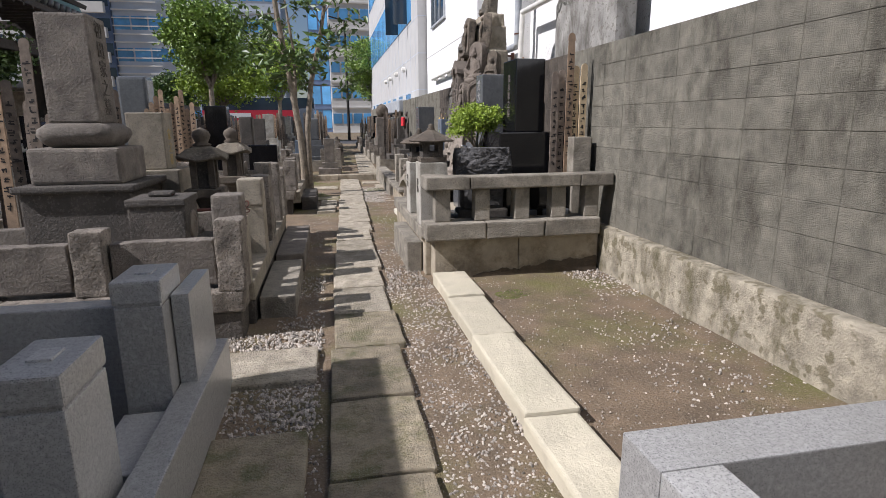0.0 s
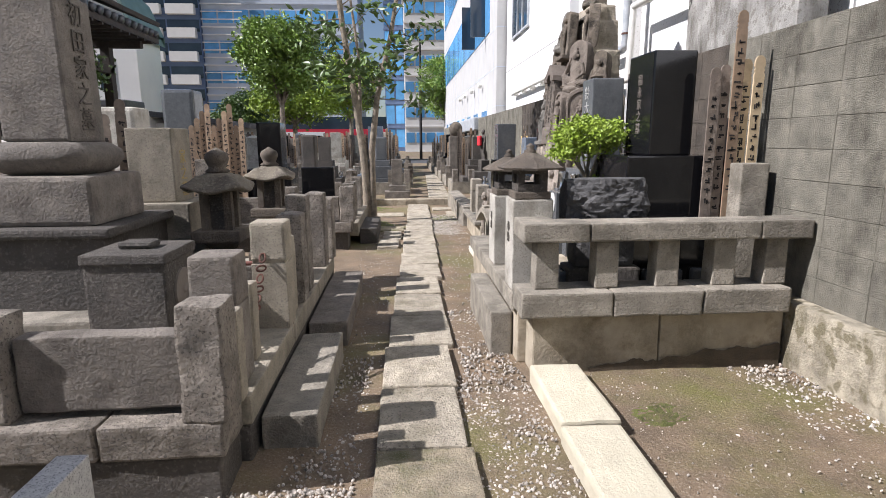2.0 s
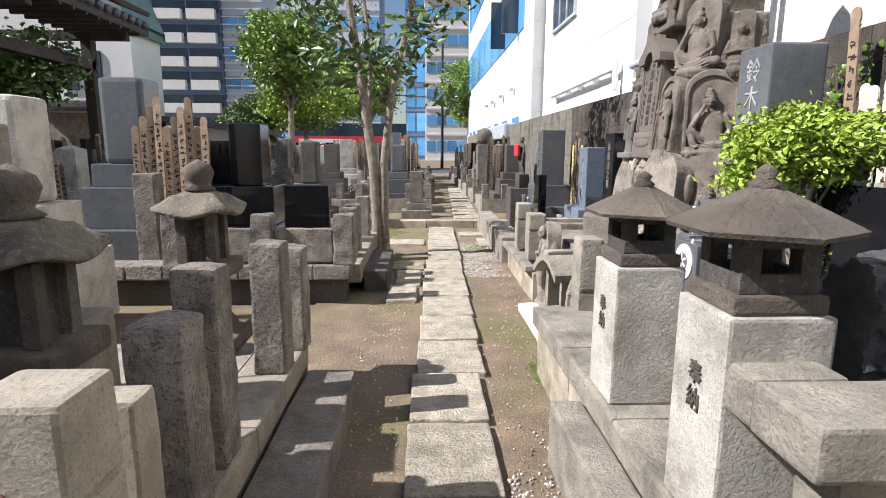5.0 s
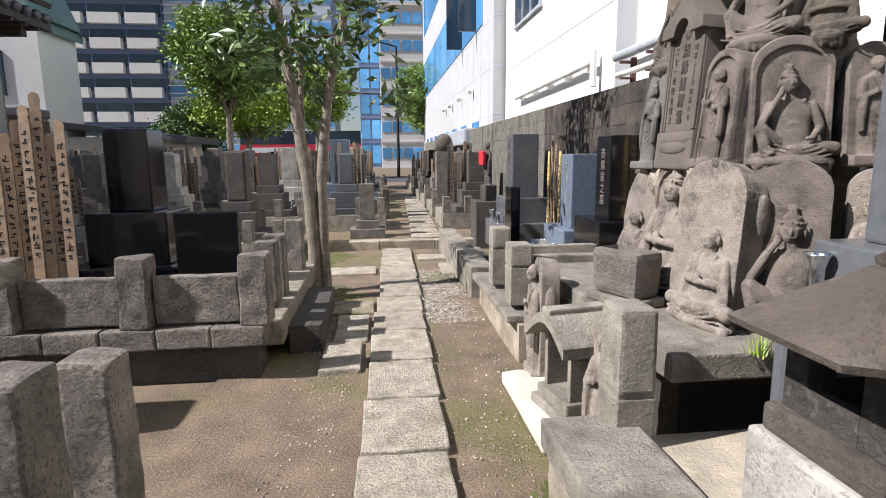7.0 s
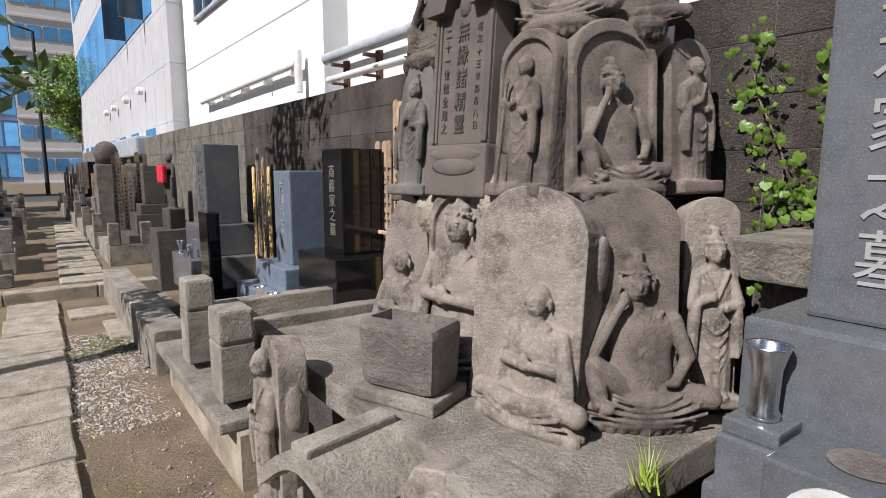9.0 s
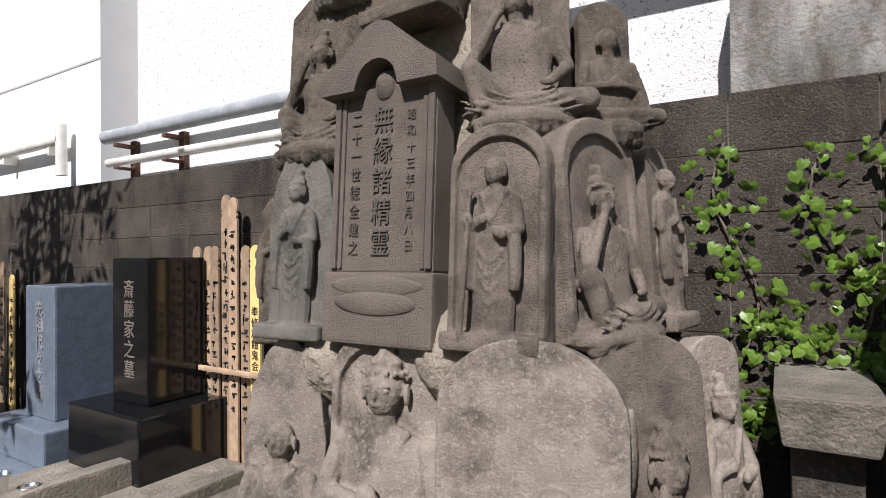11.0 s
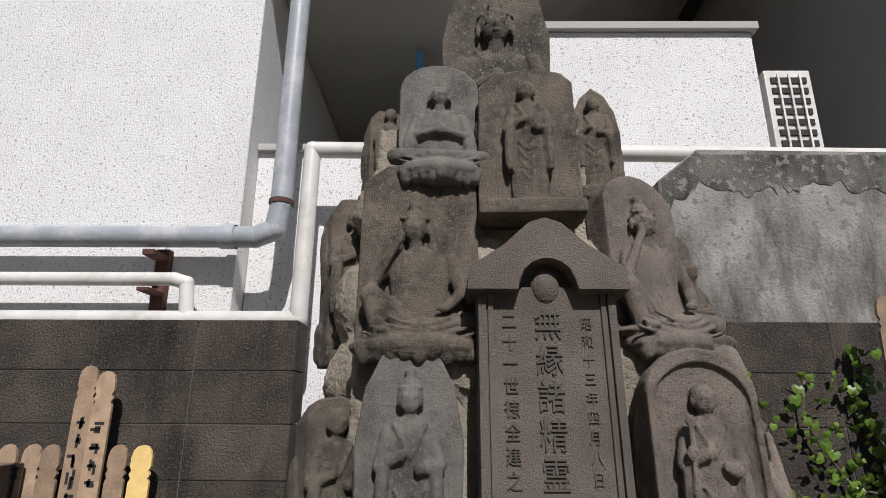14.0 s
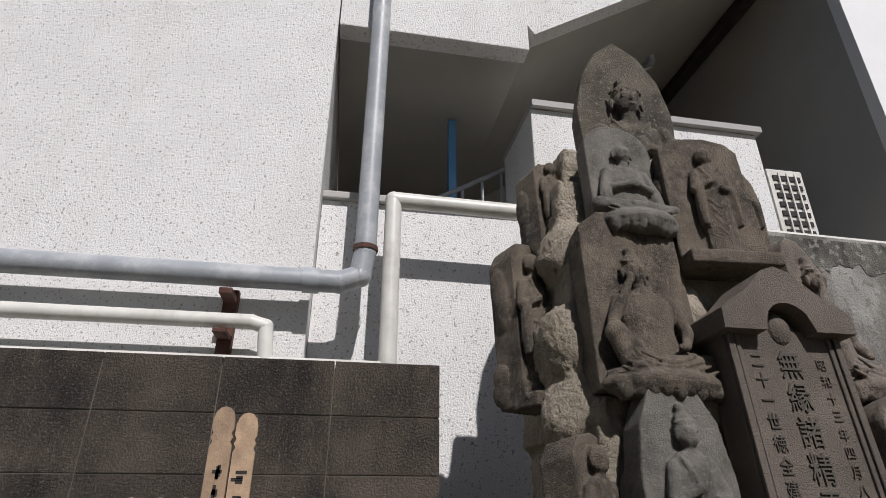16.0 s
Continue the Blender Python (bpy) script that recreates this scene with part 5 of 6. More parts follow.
def figure(bm, kind, h, x=0.0, y=0.0, z=0.0, flat=0.75, crown=None, staff=False):
    """A plain carved figure, h tall, facing -y."""
    s = h
    broad = 1.0 if kind == "stand" else 1.22
    skin = Carving()

    def P(c):
        return (x + c[0] * s * broad, y + c[1] * s * flat, z + c[2] * s)

    def B(c, r):
        skin.ball(P(c), (r[0] * s, r[1] * s * flat, r[2] * s), SMALL_BALL if max(r) * s < 0.02 else BALL)

    def L(a, b, ra, rb):
        skin.rod(P(a), P(b), ra * s, rb * s)

    def F(rings, folds):
        skin.loft([(*P((cx, cy, cz)), rx * s * broad, ry * s * flat, amp) for cx, cy, cz, rx, ry, amp in rings], folds)

    def head(hx, hz, r, hat):
        B((hx, -0.035, hz), (r * 0.8, r * 0.9, r))
        B((hx, -0.045, hz - r * 0.45), (r * 0.62, r * 0.75, r * 0.6))
        B((hx, -0.015, hz + r * 0.22), (r * 0.88, r * 0.92, r * 0.88))
        B((hx, -0.04 - r * 0.88, hz - r * 0.1), (r * 0.12, r * 0.2, r * 0.3))
        B((hx, -0.04 - r * 0.78, hz - r * 0.55), (r * 0.24, r * 0.14, r * 0.08))
        for q in (-1, 1):
            B((hx + q * r * 0.34, -0.04 - r * 0.74, hz + r * 0.2), (r * 0.24, r * 0.11, r * 0.05))
            B((hx + q * r * 0.34, -0.04 - r * 0.72, hz + r * 0.02), (r * 0.18, r * 0.09, r * 0.07))
            B((hx + q * r * 0.82, -0.02, hz - r * 0.15), (r * 0.13, r * 0.25, r * 0.45))
        L((hx * 0.6, -0.01, hz - r * 1.6), (hx, -0.02, hz - r * 0.6), r * 0.5, r * 0.46)
        if hat:
            for k in range(9):
                a = math.pi * (k / 8)
                B((hx + math.cos(a) * r * 0.82, -0.03 - math.sin(a) * r * 0.75, hz + r * 0.68), (r * 0.12, r * 0.12, r * 0.16))
            B((hx, -0.01, hz + r * 1.0), (r * 0.7, r * 0.7, r * 0.4))
            L((hx, -0.01, hz + r * 1.1), (hx, 0.0, hz + r * 1.75), r * 0.42, r * 0.34)
            B((hx, 0.0, hz + r * 1.8), (r * 0.44, r * 0.44, r * 0.3))

    if kind == "stand":
        F([(0, 0, 0.0, 0.115, 0.085, 0.06), (0, 0, 0.12, 0.118, 0.085, 0.07), (0, 0, 0.3, 0.122, 0.085, 0.06), (0, 0, 0.45, 0.12, 0.082, 0.03), (0, 0, 0.58, 0.112, 0.078, 0),
           (0, 0, 0.68, 0.118, 0.075, 0), (0, 0, 0.745, 0.108, 0.062, 0), (0, -0.005, 0.785, 0.06, 0.045, 0)], 13)
        for q in (-1, 1):
            hz = 0.6 if q < 0 else 0.54
            L((q * 0.105, -0.005, 0.715), (q * 0.145, -0.035, 0.56), 0.036, 0.036)
            L((q * 0.145, -0.035, 0.56), (q * 0.05, -0.1, hz), 0.034, 0.022)
            B((q * 0.04, -0.112, hz + 0.008), (0.024, 0.024, 0.03))
            F([(q * 0.13, -0.045, 0.24, 0.022, 0.045, 0.12), (q * 0.135, -0.045, 0.34, 0.03, 0.055, 0.1), (q * 0.13, -0.05, 0.47, 0.036, 0.055, 0.05), (q * 0.12, -0.05, 0.57, 0.034, 0.05, 0)], 7)
            B((q * 0.05, -0.07, 0.01), (0.035, 0.06, 0.022))
            L((q * 0.075, -0.055, 0.75), (0.0, -0.085, 0.6), 0.013, 0.012)
        for k in range(4):
            w = 0.075 - 0.008 * k
            for m in range(8):
                a0, a1 = -1 + m / 4, -1 + (m + 1) / 4
                zz = lambda u: 0.46 - 0.075 * k - 0.07 * (1 - u * u)
                L((a0 * w, -0.079 - 0.01 * (1 - a0 * a0), zz(a0)), (a1 * w, -0.079 - 0.01 * (1 - a1 * a1), zz(a1)), 0.0065, 0.0065)
        B((0, 0, -0.005), (0.17, 0.13, 0.022))
        head(0.0, 0.875, 0.072, crown)
        if staff:
            L((-0.15, -0.13, 0.0), (-0.11, -0.12, 0.74), 0.016, 0.014)
            B((-0.11, -0.12, 0.76), (0.03, 0.02, 0.035))
            B((-0.12, -0.125, 0.61), (0.035, 0.03, 0.04))
            B((0.075, -0.12, 0.535), (0.034, 0.034, 0.036))
    else:
        B((0, -0.02, 0.03), (0.36, 0.2, 0.05))
        F([(0, 0.0, 0.05, 0.19, 0.13, 0.02), (0, 0.0, 0.16, 0.165, 0.115, 0.02), (0, -0.005, 0.3, 0.145, 0.1, 0.01), (0, -0.005, 0.42, 0.155, 0.1, 0), (0, 0, 0.5, 0.168, 0.088, 0), (0, 0, 0.555, 0.13, 0.07, 0), (0, -0.005, 0.6, 0.05, 0.05, 0)], 9)
        for q in (-1, 1):
            L((q * 0.09, -0.045, 0.578), (q * -0.02, -0.1, 0.33), 0.015, 0.014)
        if kind == "seat":
            for q in (-1, 1):
                L((q * 0.1, -0.02, 0.11), (q * 0.3, -0.1, 0.1), 0.085, 0.072)
                L((q * 0.3, -0.1, 0.1), (q * -0.06, -0.2, 0.085), 0.066, 0.05)
                L((q * 0.155, 0.0, 0.52), (q * 0.205, -0.04, 0.32), 0.05, 0.048)
                L((q * 0.205, -0.04, 0.32), (q * 0.035, -0.16, 0.335), 0.042, 0.03)
                F([(q * 0.21, -0.06, 0.12, 0.05, 0.07, 0.1), (q * 0.21, -0.055, 0.22, 0.05, 0.065, 0.08), (q * 0.2, -0.05, 0.33, 0.045, 0.05, 0)], 6)
            B((0, -0.17, 0.355), (0.045, 0.035, 0.06))
        else:
            L((-0.08, 0.0, 0.12), (-0.24, -0.11, 0.27), 0.085, 0.07)
            L((-0.24, -0.11, 0.27), (-0.2, -0.13, 0.06), 0.064, 0.05)
            B((-0.18, -0.17, 0.04), (0.05, 0.09, 0.03))
            L((0.1, -0.02, 0.1), (0.31, -0.09, 0.09), 0.085, 0.07)
            L((0.31, -0.09, 0.09), (-0.02, -0.18, 0.07), 0.064, 0.05)
            L((-0.15, 0.0, 0.52), (-0.235, -0.09, 0.345), 0.05, 0.042)
            L((-0.235, -0.1, 0.345), (-0.115, -0.115, 0.62), 0.038, 0.026)
            B((-0.1, -0.115, 0.655), (0.03, 0.03, 0.05))
            L((0.155, 0.0, 0.52), (0.22, -0.03, 0.31), 0.05, 0.044)
            L((0.22, -0.03, 0.31), (0.14, -0.15, 0.2), 0.04, 0.03)
            B((0.12, -0.165, 0.185), (0.05, 0.03, 0.025))
        for k in range(4):
            for m in range(8):
                a0, a1 = -1 + m / 4, -1 + (m + 1) / 4
                w = 0.27 - 0.04 * k
                zz = lambda u: 0.03 + 0.032 * k - 0.055 * (1 - u * u)
                L((a0 * w, -0.2 - 0.03 * (1 - a0 * a0), zz(a0)), (a1 * w, -0.2 - 0.03 * (1 - a1 * a1), zz(a1)), 0.011, 0.011)
        head(-0.03 if kind == "think" else 0.0, 0.735, 0.096, kind == "think" if crown is None else crown)
    skin.into(bm)


def stele_profile(w, h, shape):
    n = 14
    if shape == "arch":
        return [(-w / 2, 0), (w / 2, 0)] + [(w / 2 * math.cos(math.pi * i / n), h - w / 2 * 0.8 + w / 2 * 0.8 * math.sin(math.pi * i / n)) for i in range(n + 1)]
    if shape == "point":
        return [(-w / 2 * 0.9, 0), (w / 2 * 0.9, 0), (w / 2, h * 0.55), (w * 0.42, h * 0.75), (w * 0.24, h * 0.91), (0, h), (-w * 0.24, h * 0.91), (-w * 0.42, h * 0.75), (-w / 2, h * 0.55)]
    return [(-w / 2, 0), (w / 2, 0), (w / 2 * 0.96, h * 0.9), (w * 0.36, h * 0.97), (w * 0.1, h), (-w * 0.28, h * 0.98), (-w / 2 * 0.97, h * 0.88)]


def stele_back(bm, w, h, d, shape="arch", y=0.0):
    pr = stele_profile(w, h, shape)
    f = [bm.verts.new((px, y - d / 2, pz)) for px, pz in pr]
    b = [bm.verts.new((px * 0.94, y + d / 2, pz * 0.98)) for px, pz in pr]
    bm.faces.new(f)
    bm.faces.new(b[::-1])
    for i in range(len(pr)):
        j = (i + 1) % len(pr)
        bm.faces.new((f[j], f[i], b[i], b[j]))


def stele_rim(bm, w, h, shape, y0, y1, k):
    """A raised border round the sunk field of a stele."""
    pr = stele_profile(w, h, shape)
    n = len(pr)
    loops = []
    for yy, q, r in ((y1, 1.0, 1.0), (y0, 0.985, 0.992), (y0, k, 1 - (1 - k) * w / h), (y1, k * 0.97, 1 - (1 - k) * w / h)):
        loops.append([bm.verts.new((px * q, yy, pz * r)) for px, pz in pr])
    for a, b in zip(loops, loops[1:] + loops[:1]):
        for i in range(1, n):
            j = (i + 1) % n
            bm.faces.new((a[i], a[j], b[j], b[i]))
    bm.faces.new([lp[1] for lp in loops])
    bm.faces.new([lp[0] for lp in loops][::-1])


def stele(x, y, z, w, h, kind, shape, material, turn, fh=0.85, fx=0.0, d=0.12, label="", tilt=4, voxel=0.0046, fz=0.03, rim=0.0, flat=0.75, crown=None, staff=False, sink=0.0):
    bm = bmesh.new()
    stele_back(bm, w, h, d, shape)
    front = -d * 0.5
    if rim:
        stele_rim(bm, w, h, shape, front - rim, front + 0.01, 0.86)
    figure(bm, kind, h * fh, fx, front - 0.012 + sink, fz, flat, crown, staff)
    rnd = random.Random(round(y * 1000 + z * 77))
    skin = Carving()
    for _ in range(6):
        skin.ball((rnd.choice((-1, 1)) * w * rnd.uniform(0.44, 0.49), rnd.uniform(0.0, 0.05), rnd.uniform(0.05, h * 0.7)), (0.014, 0.04, rnd.uniform(0.04, 0.1)))
    if kind == "stand":
        add_box(bm, -w * 0.5, w * 0.5, front - 0.06, 0, -0.01, 0.04, 0.012)
    else:
        skin.ball((fx, front - 0.03, 0.01), (min(w * 0.54, h * fh * 0.42), 0.09, 0.045))
        for k in range(9):
            skin.ball((fx + w * (-0.4 + 0.1 * k), front - 0.085 + 0.03 * abs(k - 4) / 4, -0.005), (w * 0.07, 0.03, 0.028 + rnd.uniform(0, 0.012)))
    skin.into(bm)
    bmesh.ops.recalc_face_normals(bm, faces=bm.faces)
    return fused(bm, "carved_stele", material, x, y, z, turn - 90, label, "stone statue", "old carved stones", voxel, 0.002, tilt, 0.0035)


seatl = "weathered brown stone stele carved with a seated holy figure"
standl = "weathered brown stone stele carved with a standing holy figure"
thinkl = "weathered stone stele carved with a figure resting cheek on hand"
# platform under the pile and its void
plat = thing("pile_platform", 0, 0, -0.06, "grey stone slab platform under the carved stones", "platform")
part("deck", box(1.42, 2.66, 7.46, 9.6, 0.56, 0.68, 0.012, cuts=3, rough=0.006), "slab", plat)
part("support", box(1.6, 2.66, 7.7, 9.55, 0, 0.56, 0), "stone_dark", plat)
part("plinth", box(1.2, 1.42, 9.15, 10.75, 0, 0.3, 0.0), "concrete", plat)
part("sill", box(1.12, 1.45, 9.2, 10.75, 0.3, 0.36, 0.015), "slab", plat)
part("low_wall", box(1.45, 2.6, 9.62, 10.75, 0.1, 0.6, 0.01), "slab", plat)

# mortar core
bm = bmesh.new()
for z0, z1, x0, x1, y0, y1 in ((0.6, 1.3, 2.0, 2.68, 7.88, 9.0), (1.25, 1.95, 2.06, 2.68, 8.0, 9.0), (1.85, 2.42, 2.18, 2.66, 8.05, 9.0), (2.3, 2.75, 2.26, 2.66, 8.15, 8.98), (2.6, 2.95, 2.34, 2.64, 8.25, 8.9)):
    add_box(bm, x0, x1, y0, y1, z0, z1, 0.0, taper=0.05)
    blob(bm, ((x0 + x1) / 2, (y0 + y1) / 2, z1 - 0.06), ((x1 - x0) / 2, (y1 - y0) / 2, 0.12))
for cx, cy, cz in ((1.9, 8.7, 1.28), (1.88, 8.24, 1.33), (2.02, 8.66, 1.95), (2.05, 8.22, 1.95), (2.3, 7.98, 1.9), (2.1, 8.95, 1.9), (2.16, 8.9, 2.45), (2.16, 8.6, 2.45), (2.2, 8.3, 2.35), (2.14, 8.95, 2.1), (2.3, 8.75, 2.85), (2.3, 8.35, 2.85), (2.1, 8.62, 2.2), (2.12, 8.25, 2.2)):
    blob(bm, (cx + 0.13, cy, cz), (0.12, 0.13, 0.14))
core = fused(bm, "mortar_core", "mortar", 0, 0, 0, 0, "rough tan mortar core holding the carved stones", "mortar mound", "", 0.015, 0.03, 0.0, 0.03)

# lowest row
stele(1.93, 8.82, 0.62, 0.3, 0.76, "seat", "point", "tuff_pale", 14, 0.7, label=seatl)
stele(1.95, 8.42, 0.62, 0.38, 0.8, "seat", "arch", "tuff_pale", 6, 0.92, fz=0.08, rim=0.02, crown=True, label="weathered stele carved with a many-armed holy figure")
stele(1.88, 7.97, 0.62, 0.46, 0.8, "seat", "arch", "tuff_pale", 8, 0.66, 0.07, d=0.14, sink=0.0,
      label="broad pale stele with carved letters and a small seated figure")
stele(2.1, 7.76, 0.64, 0.36, 0.78, "think", "arch", "tuff", 52, 0.74, 0.05, d=0.14, label="dark broken stele carved with a crowned seated figure")
stele(2.43, 7.635, 0.64, 0.2, 0.74, "stand", "arch", "tuff_pale", 55, 0.8, crown=True, label=standl)
# second row
stele(2.1, 9.02, 1.32, 0.16, 0.52, "stand", "slab", "tuff_crust", 30, 0.92, label=standl)
stele(1.99, 8.8, 1.36, 0.275, 0.66, "stand", "point", "tuff_grey", 4, 0.76, d=0.1, crown=True, label="dark pointed stele carved with a praying standing figure")
stele(1.97, 8.075, 1.38, 0.275, 0.58, "stand", "arch", "tuff", 0, 0.83, d=0.1, rim=0.016, staff=True, label="arched stele carved with a standing monk holding a staff")
stele(2.17, 7.9, 1.39, 0.36, 0.6, "think", "arch", "tuff", 73, 0.78, d=0.1, rim=0.016, label=thinkl)
stele(2.5, 7.81, 1.39, 0.22, 0.56, "stand", "arch", "tuff", 80, 0.86, label=thinkl)
# third row
stele(2.41, 9.05, 1.94, 0.17, 0.6, "stand", "slab", "tuff_crust", 28, 0.9, label=standl)
stele(2.12, 8.79, 1.95, 0.36, 0.6, "think", "slab", "tuff_crust", 4, 0.76, d=0.1, label=thinkl)
stele(2.18, 8.11, 1.97, 0.29, 0.56, "think", "arch", "tuff", 26, 0.86, d=0.1, label=thinkl)
stele(2.38, 7.93, 1.95, 0.16, 0.44, "seat", "arch", "tuff_crust", 40, 0.85, label=seatl)
# fourth row
stele(2.43, 8.94, 2.5, 0.15, 0.4, "stand", "slab", "tuff_crust", 22, 0.96, label=standl)
stele(2.2, 8.735, 2.5, 0.27, 0.46, "seat", "arch", "tuff_grey", 4, 0.84, d=0.08, label="round-backed dark stele carved with a seated figure with hands joined")
stele(2.14, 8.45, 2.36, 0.32, 0.54, "stand", "slab", "tuff_crust", -3, 0.86, d=0.1, label=standl)
stele(2.33, 8.18, 2.48, 0.18, 0.46, "stand", "point", "tuff_crust", -12, 0.85, label=standl)
# top
bm = bmesh.new()
stele_back(bm, 0.44, 0.94, 0.12, "point")
figure(bm, "seat", 0.74, 0, -0.075, 0.0, 0.7, True)
bmesh.ops.recalc_face_normals(bm, faces=bm.faces)
fused(bm, "carved_stele", "tuff_lichen", 2.49, 8.51, 2.74, -94, "tall lichen-spotted top stele carved with a crowned head", "stone statue", "old carved stones", 0.0044, 0.002, 2, 0.002)

# memorial tablet in the middle
tab = thing("memorial_tablet", 1.96, 8.445, 1.36, "dark stone memorial tablet with a roofed top and carved letters", "memorial tablet", turn=-90)
tab.matrix_basis = tab.matrix_basis @ pose(0, 0, 0, -4)
tab.scale = (0.87, 1, 1)
part("base", cbox(0.45, 0.14, 0, 0.21, 0.012), "tablet", tab)
bm = bmesh.new()
blob(bm, (0, -0.07, 0.12), (0.17, 0.012, 0.035))
blob(bm, (0, -0.068, 0.17), (0.2, 0.008, 0.03))
part("lotus_relief", bm, "tablet", tab, smooth=True)
part("slab", cbox(0.42, 0.1, 0.21, 0.76, 0.006), "tablet", tab)
for sx in (-1, 1):
    part("border", box(sx * 0.17 - 0.008, sx * 0.17 + 0.008, -0.058, -0.05, 0.22, 0.74, 0.003), "tablet", tab)
    part("border", box(sx * 0.195 - 0.012, sx * 0.195 + 0.012, -0.062, -0.05, 0.22, 0.74, 0.003), "tablet", tab)
bm = bmesh.new()
n = 9
prof = [(-0.24, 0.8), (-0.09, 0.8)] + [(0.09 * math.cos(math.pi - math.pi * i / n), 0.8 + 0.085 * math.sin(math.pi * i / n)) for i in range(1, n)] + [(0.09, 0.8), (0.24, 0.8), (0.235, 0.86), (0.13, 0.92), (0.05, 0.985), (0.0, 1.0), (-0.05, 0.985), (-0.13, 0.92), (-0.235, 0.86)]
f = [bm.verts.new((px, -0.1, pz - 0.06)) for px, pz in prof]
b = [bm.verts.new((px, 0.08, pz - 0.06)) for px, pz in prof]
for i in range(len(prof)):
    j = (i + 1) % len(prof)
    bm.faces.new((f[j], f[i], b[i], b[j]))
for side in (f, b):
    m = len(prof)
    fc = bm.faces.new(side)
    bmesh.ops.triangulate(bm, faces=[fc])
bmesh.ops.recalc_face_normals(bm, faces=bm.faces)
part("roof", bm, "tablet", tab)
bm = bmesh.new()
add_box(bm, -0.09, 0.09, -0.03, 0.03, 0.73, 0.84)
blob(bm, (0, -0.04, 0.76), (0.045, 0.03, 0.05))
part("niche", bm, "tablet", tab)
# letters stand proud; their darker colour imitates the shade of incised strokes
lettering(tab, column("無縁諸精霊"), 0.084, pose(0, -0.0515, 0.47, 90), "carved_shade", 0.004, 1.08)
lettering(tab, column("二十一世徳全建之"), 0.046, pose(-0.115, -0.0515, 0.47, 90), "carved_shade", 0.003, 1.2)
lettering(tab, column("昭和十三年四月八日"), 0.036, pose(0.115, -0.0515, 0.47, 90), "tablet", 0.003, 1.3)


# stone basin on the platform
bas = thing("water_basin", 1.6, 8.32, 0.62, "grey hollowed stone water basin", "water basin", turn=22)
bm = bmesh.new()
add_box(bm, -0.1, 0.1, -0.16, 0.16, 0.05, 0.31, 0.04, taper=-0.08)
top_f = max(bm.faces, key=lambda q: q.calc_center_median().z * 10 + q.calc_area())
r = bmesh.ops.inset_region(bm, faces=[top_f], thickness=0.04)
bmesh.ops.translate(bm, verts=top_f.verts[:], vec=(0, 0, -0.12))
part("bowl", bm, "stone_mid", bas)
part("water", box(-0.08, 0.08, -0.13, 0.13, 0.1, 0.25, 0), "soil", bas, "dark standing water and silt")
part("foot", cbox(0.25, 0.36, 0, 0.05, 0.01), "slab", bas)

# small stone shrine, reliefs and pillars before the pile
shr = thing("stone_shrine", 1.27, 8.18, 0.02, "small stone house shrine with a curved roof", "shrine", turn=-80)
shr.scale = (1.12, 1.12, 1.15)
part("base", cbox(0.36, 0.3, 0, 0.07, 0.01), "slab", shr)
part("step", cbox(0.3, 0.26, 0.07, 0.13, 0.01), "slab", shr)
part("wall", box(-0.13, -0.1, -0.1, 0.1, 0.13, 0.42, 0.004), "slab", shr)
part("wall", box(0.1, 0.13, -0.1, 0.1, 0.13, 0.42, 0.004), "slab", shr)
part("back", box(-0.1, 0.1, 0.07, 0.1, 0.13, 0.42, 0.0), "stone_dark", shr)
bm = bmesh.new()
n = 12
for i in range(n):
    u0, u1 = -1 + 2 * i / n, -1 + 2 * (i + 1) / n
    z = lambda u: 0.53 - 0.13 * abs(u) ** 1.8 + 0.06 * max(0, abs(u) - 0.75)
    vs = [bm.verts.new(c) for c in ((u0 * 0.2, -0.18, z(u0)), (u1 * 0.2, -0.18, z(u1)), (u1 * 0.2, 0.16, z(u1)), (u0 * 0.2, 0.16, z(u0)), (u0 * 0.2, -0.18, z(u0) - 0.05), (u1 * 0.2, -0.18, z(u1) - 0.05), (u1 * 0.2, 0.16, z(u1) - 0.05), (u0 * 0.2, 0.16, z(u0) - 0.05))]
    for q in ((0, 1, 2, 3), (7, 6, 5, 4), (0, 4, 5, 1), (2, 6, 7, 3), (1, 5, 6, 2), (3, 7, 4, 0)):
        bm.faces.new([vs[k] for k in q])
bmesh.ops.remove_doubles(bm, verts=bm.verts, dist=1e-5)
part("roof", bm, "slab", shr)
part("ridge", box(-0.04, 0.04, -0.17, 0.15, 0.5, 0.55, 0.01), "slab", shr)
stele(1.29, 8.8, 0.02, 0.28, 0.78, "stand", "arch", "tuff_pale", -6, 0.95, d=0.12, label="small weathered stele carved with a standing six-armed guardian", tilt=0)
stele(1.3, 7.7, -0.02, 0.22, 0.76, "stand", "slab", "tuff_pale", 22, 0.92, label="small worn standing stone figure before a broken slab", tilt=0)
post(1.18, 7.37, -0.05, 0.88, 0.15, 0.19, "slab", "square stone gate pillar with a cap", cap=True)
post(1.26, 9.42, 0.34, 0.8, 0.17, 0.2, "slab", "square stone gate pillar with a cap", cap=True)
post(1.26, 10.1, 0.34, 0.84, 0.16, 0.18, "slab", "square stone gate pillar with a cap", cap=True)
panel(1.36, 2.3, 9.5, 9.6, 0.52, 0.68, "slab", "grey stone side rail of the plot")
panel(1.36, 2.3, 10.1, 10.2, 0.52, 0.66, "slab", "grey stone side rail of the plot")

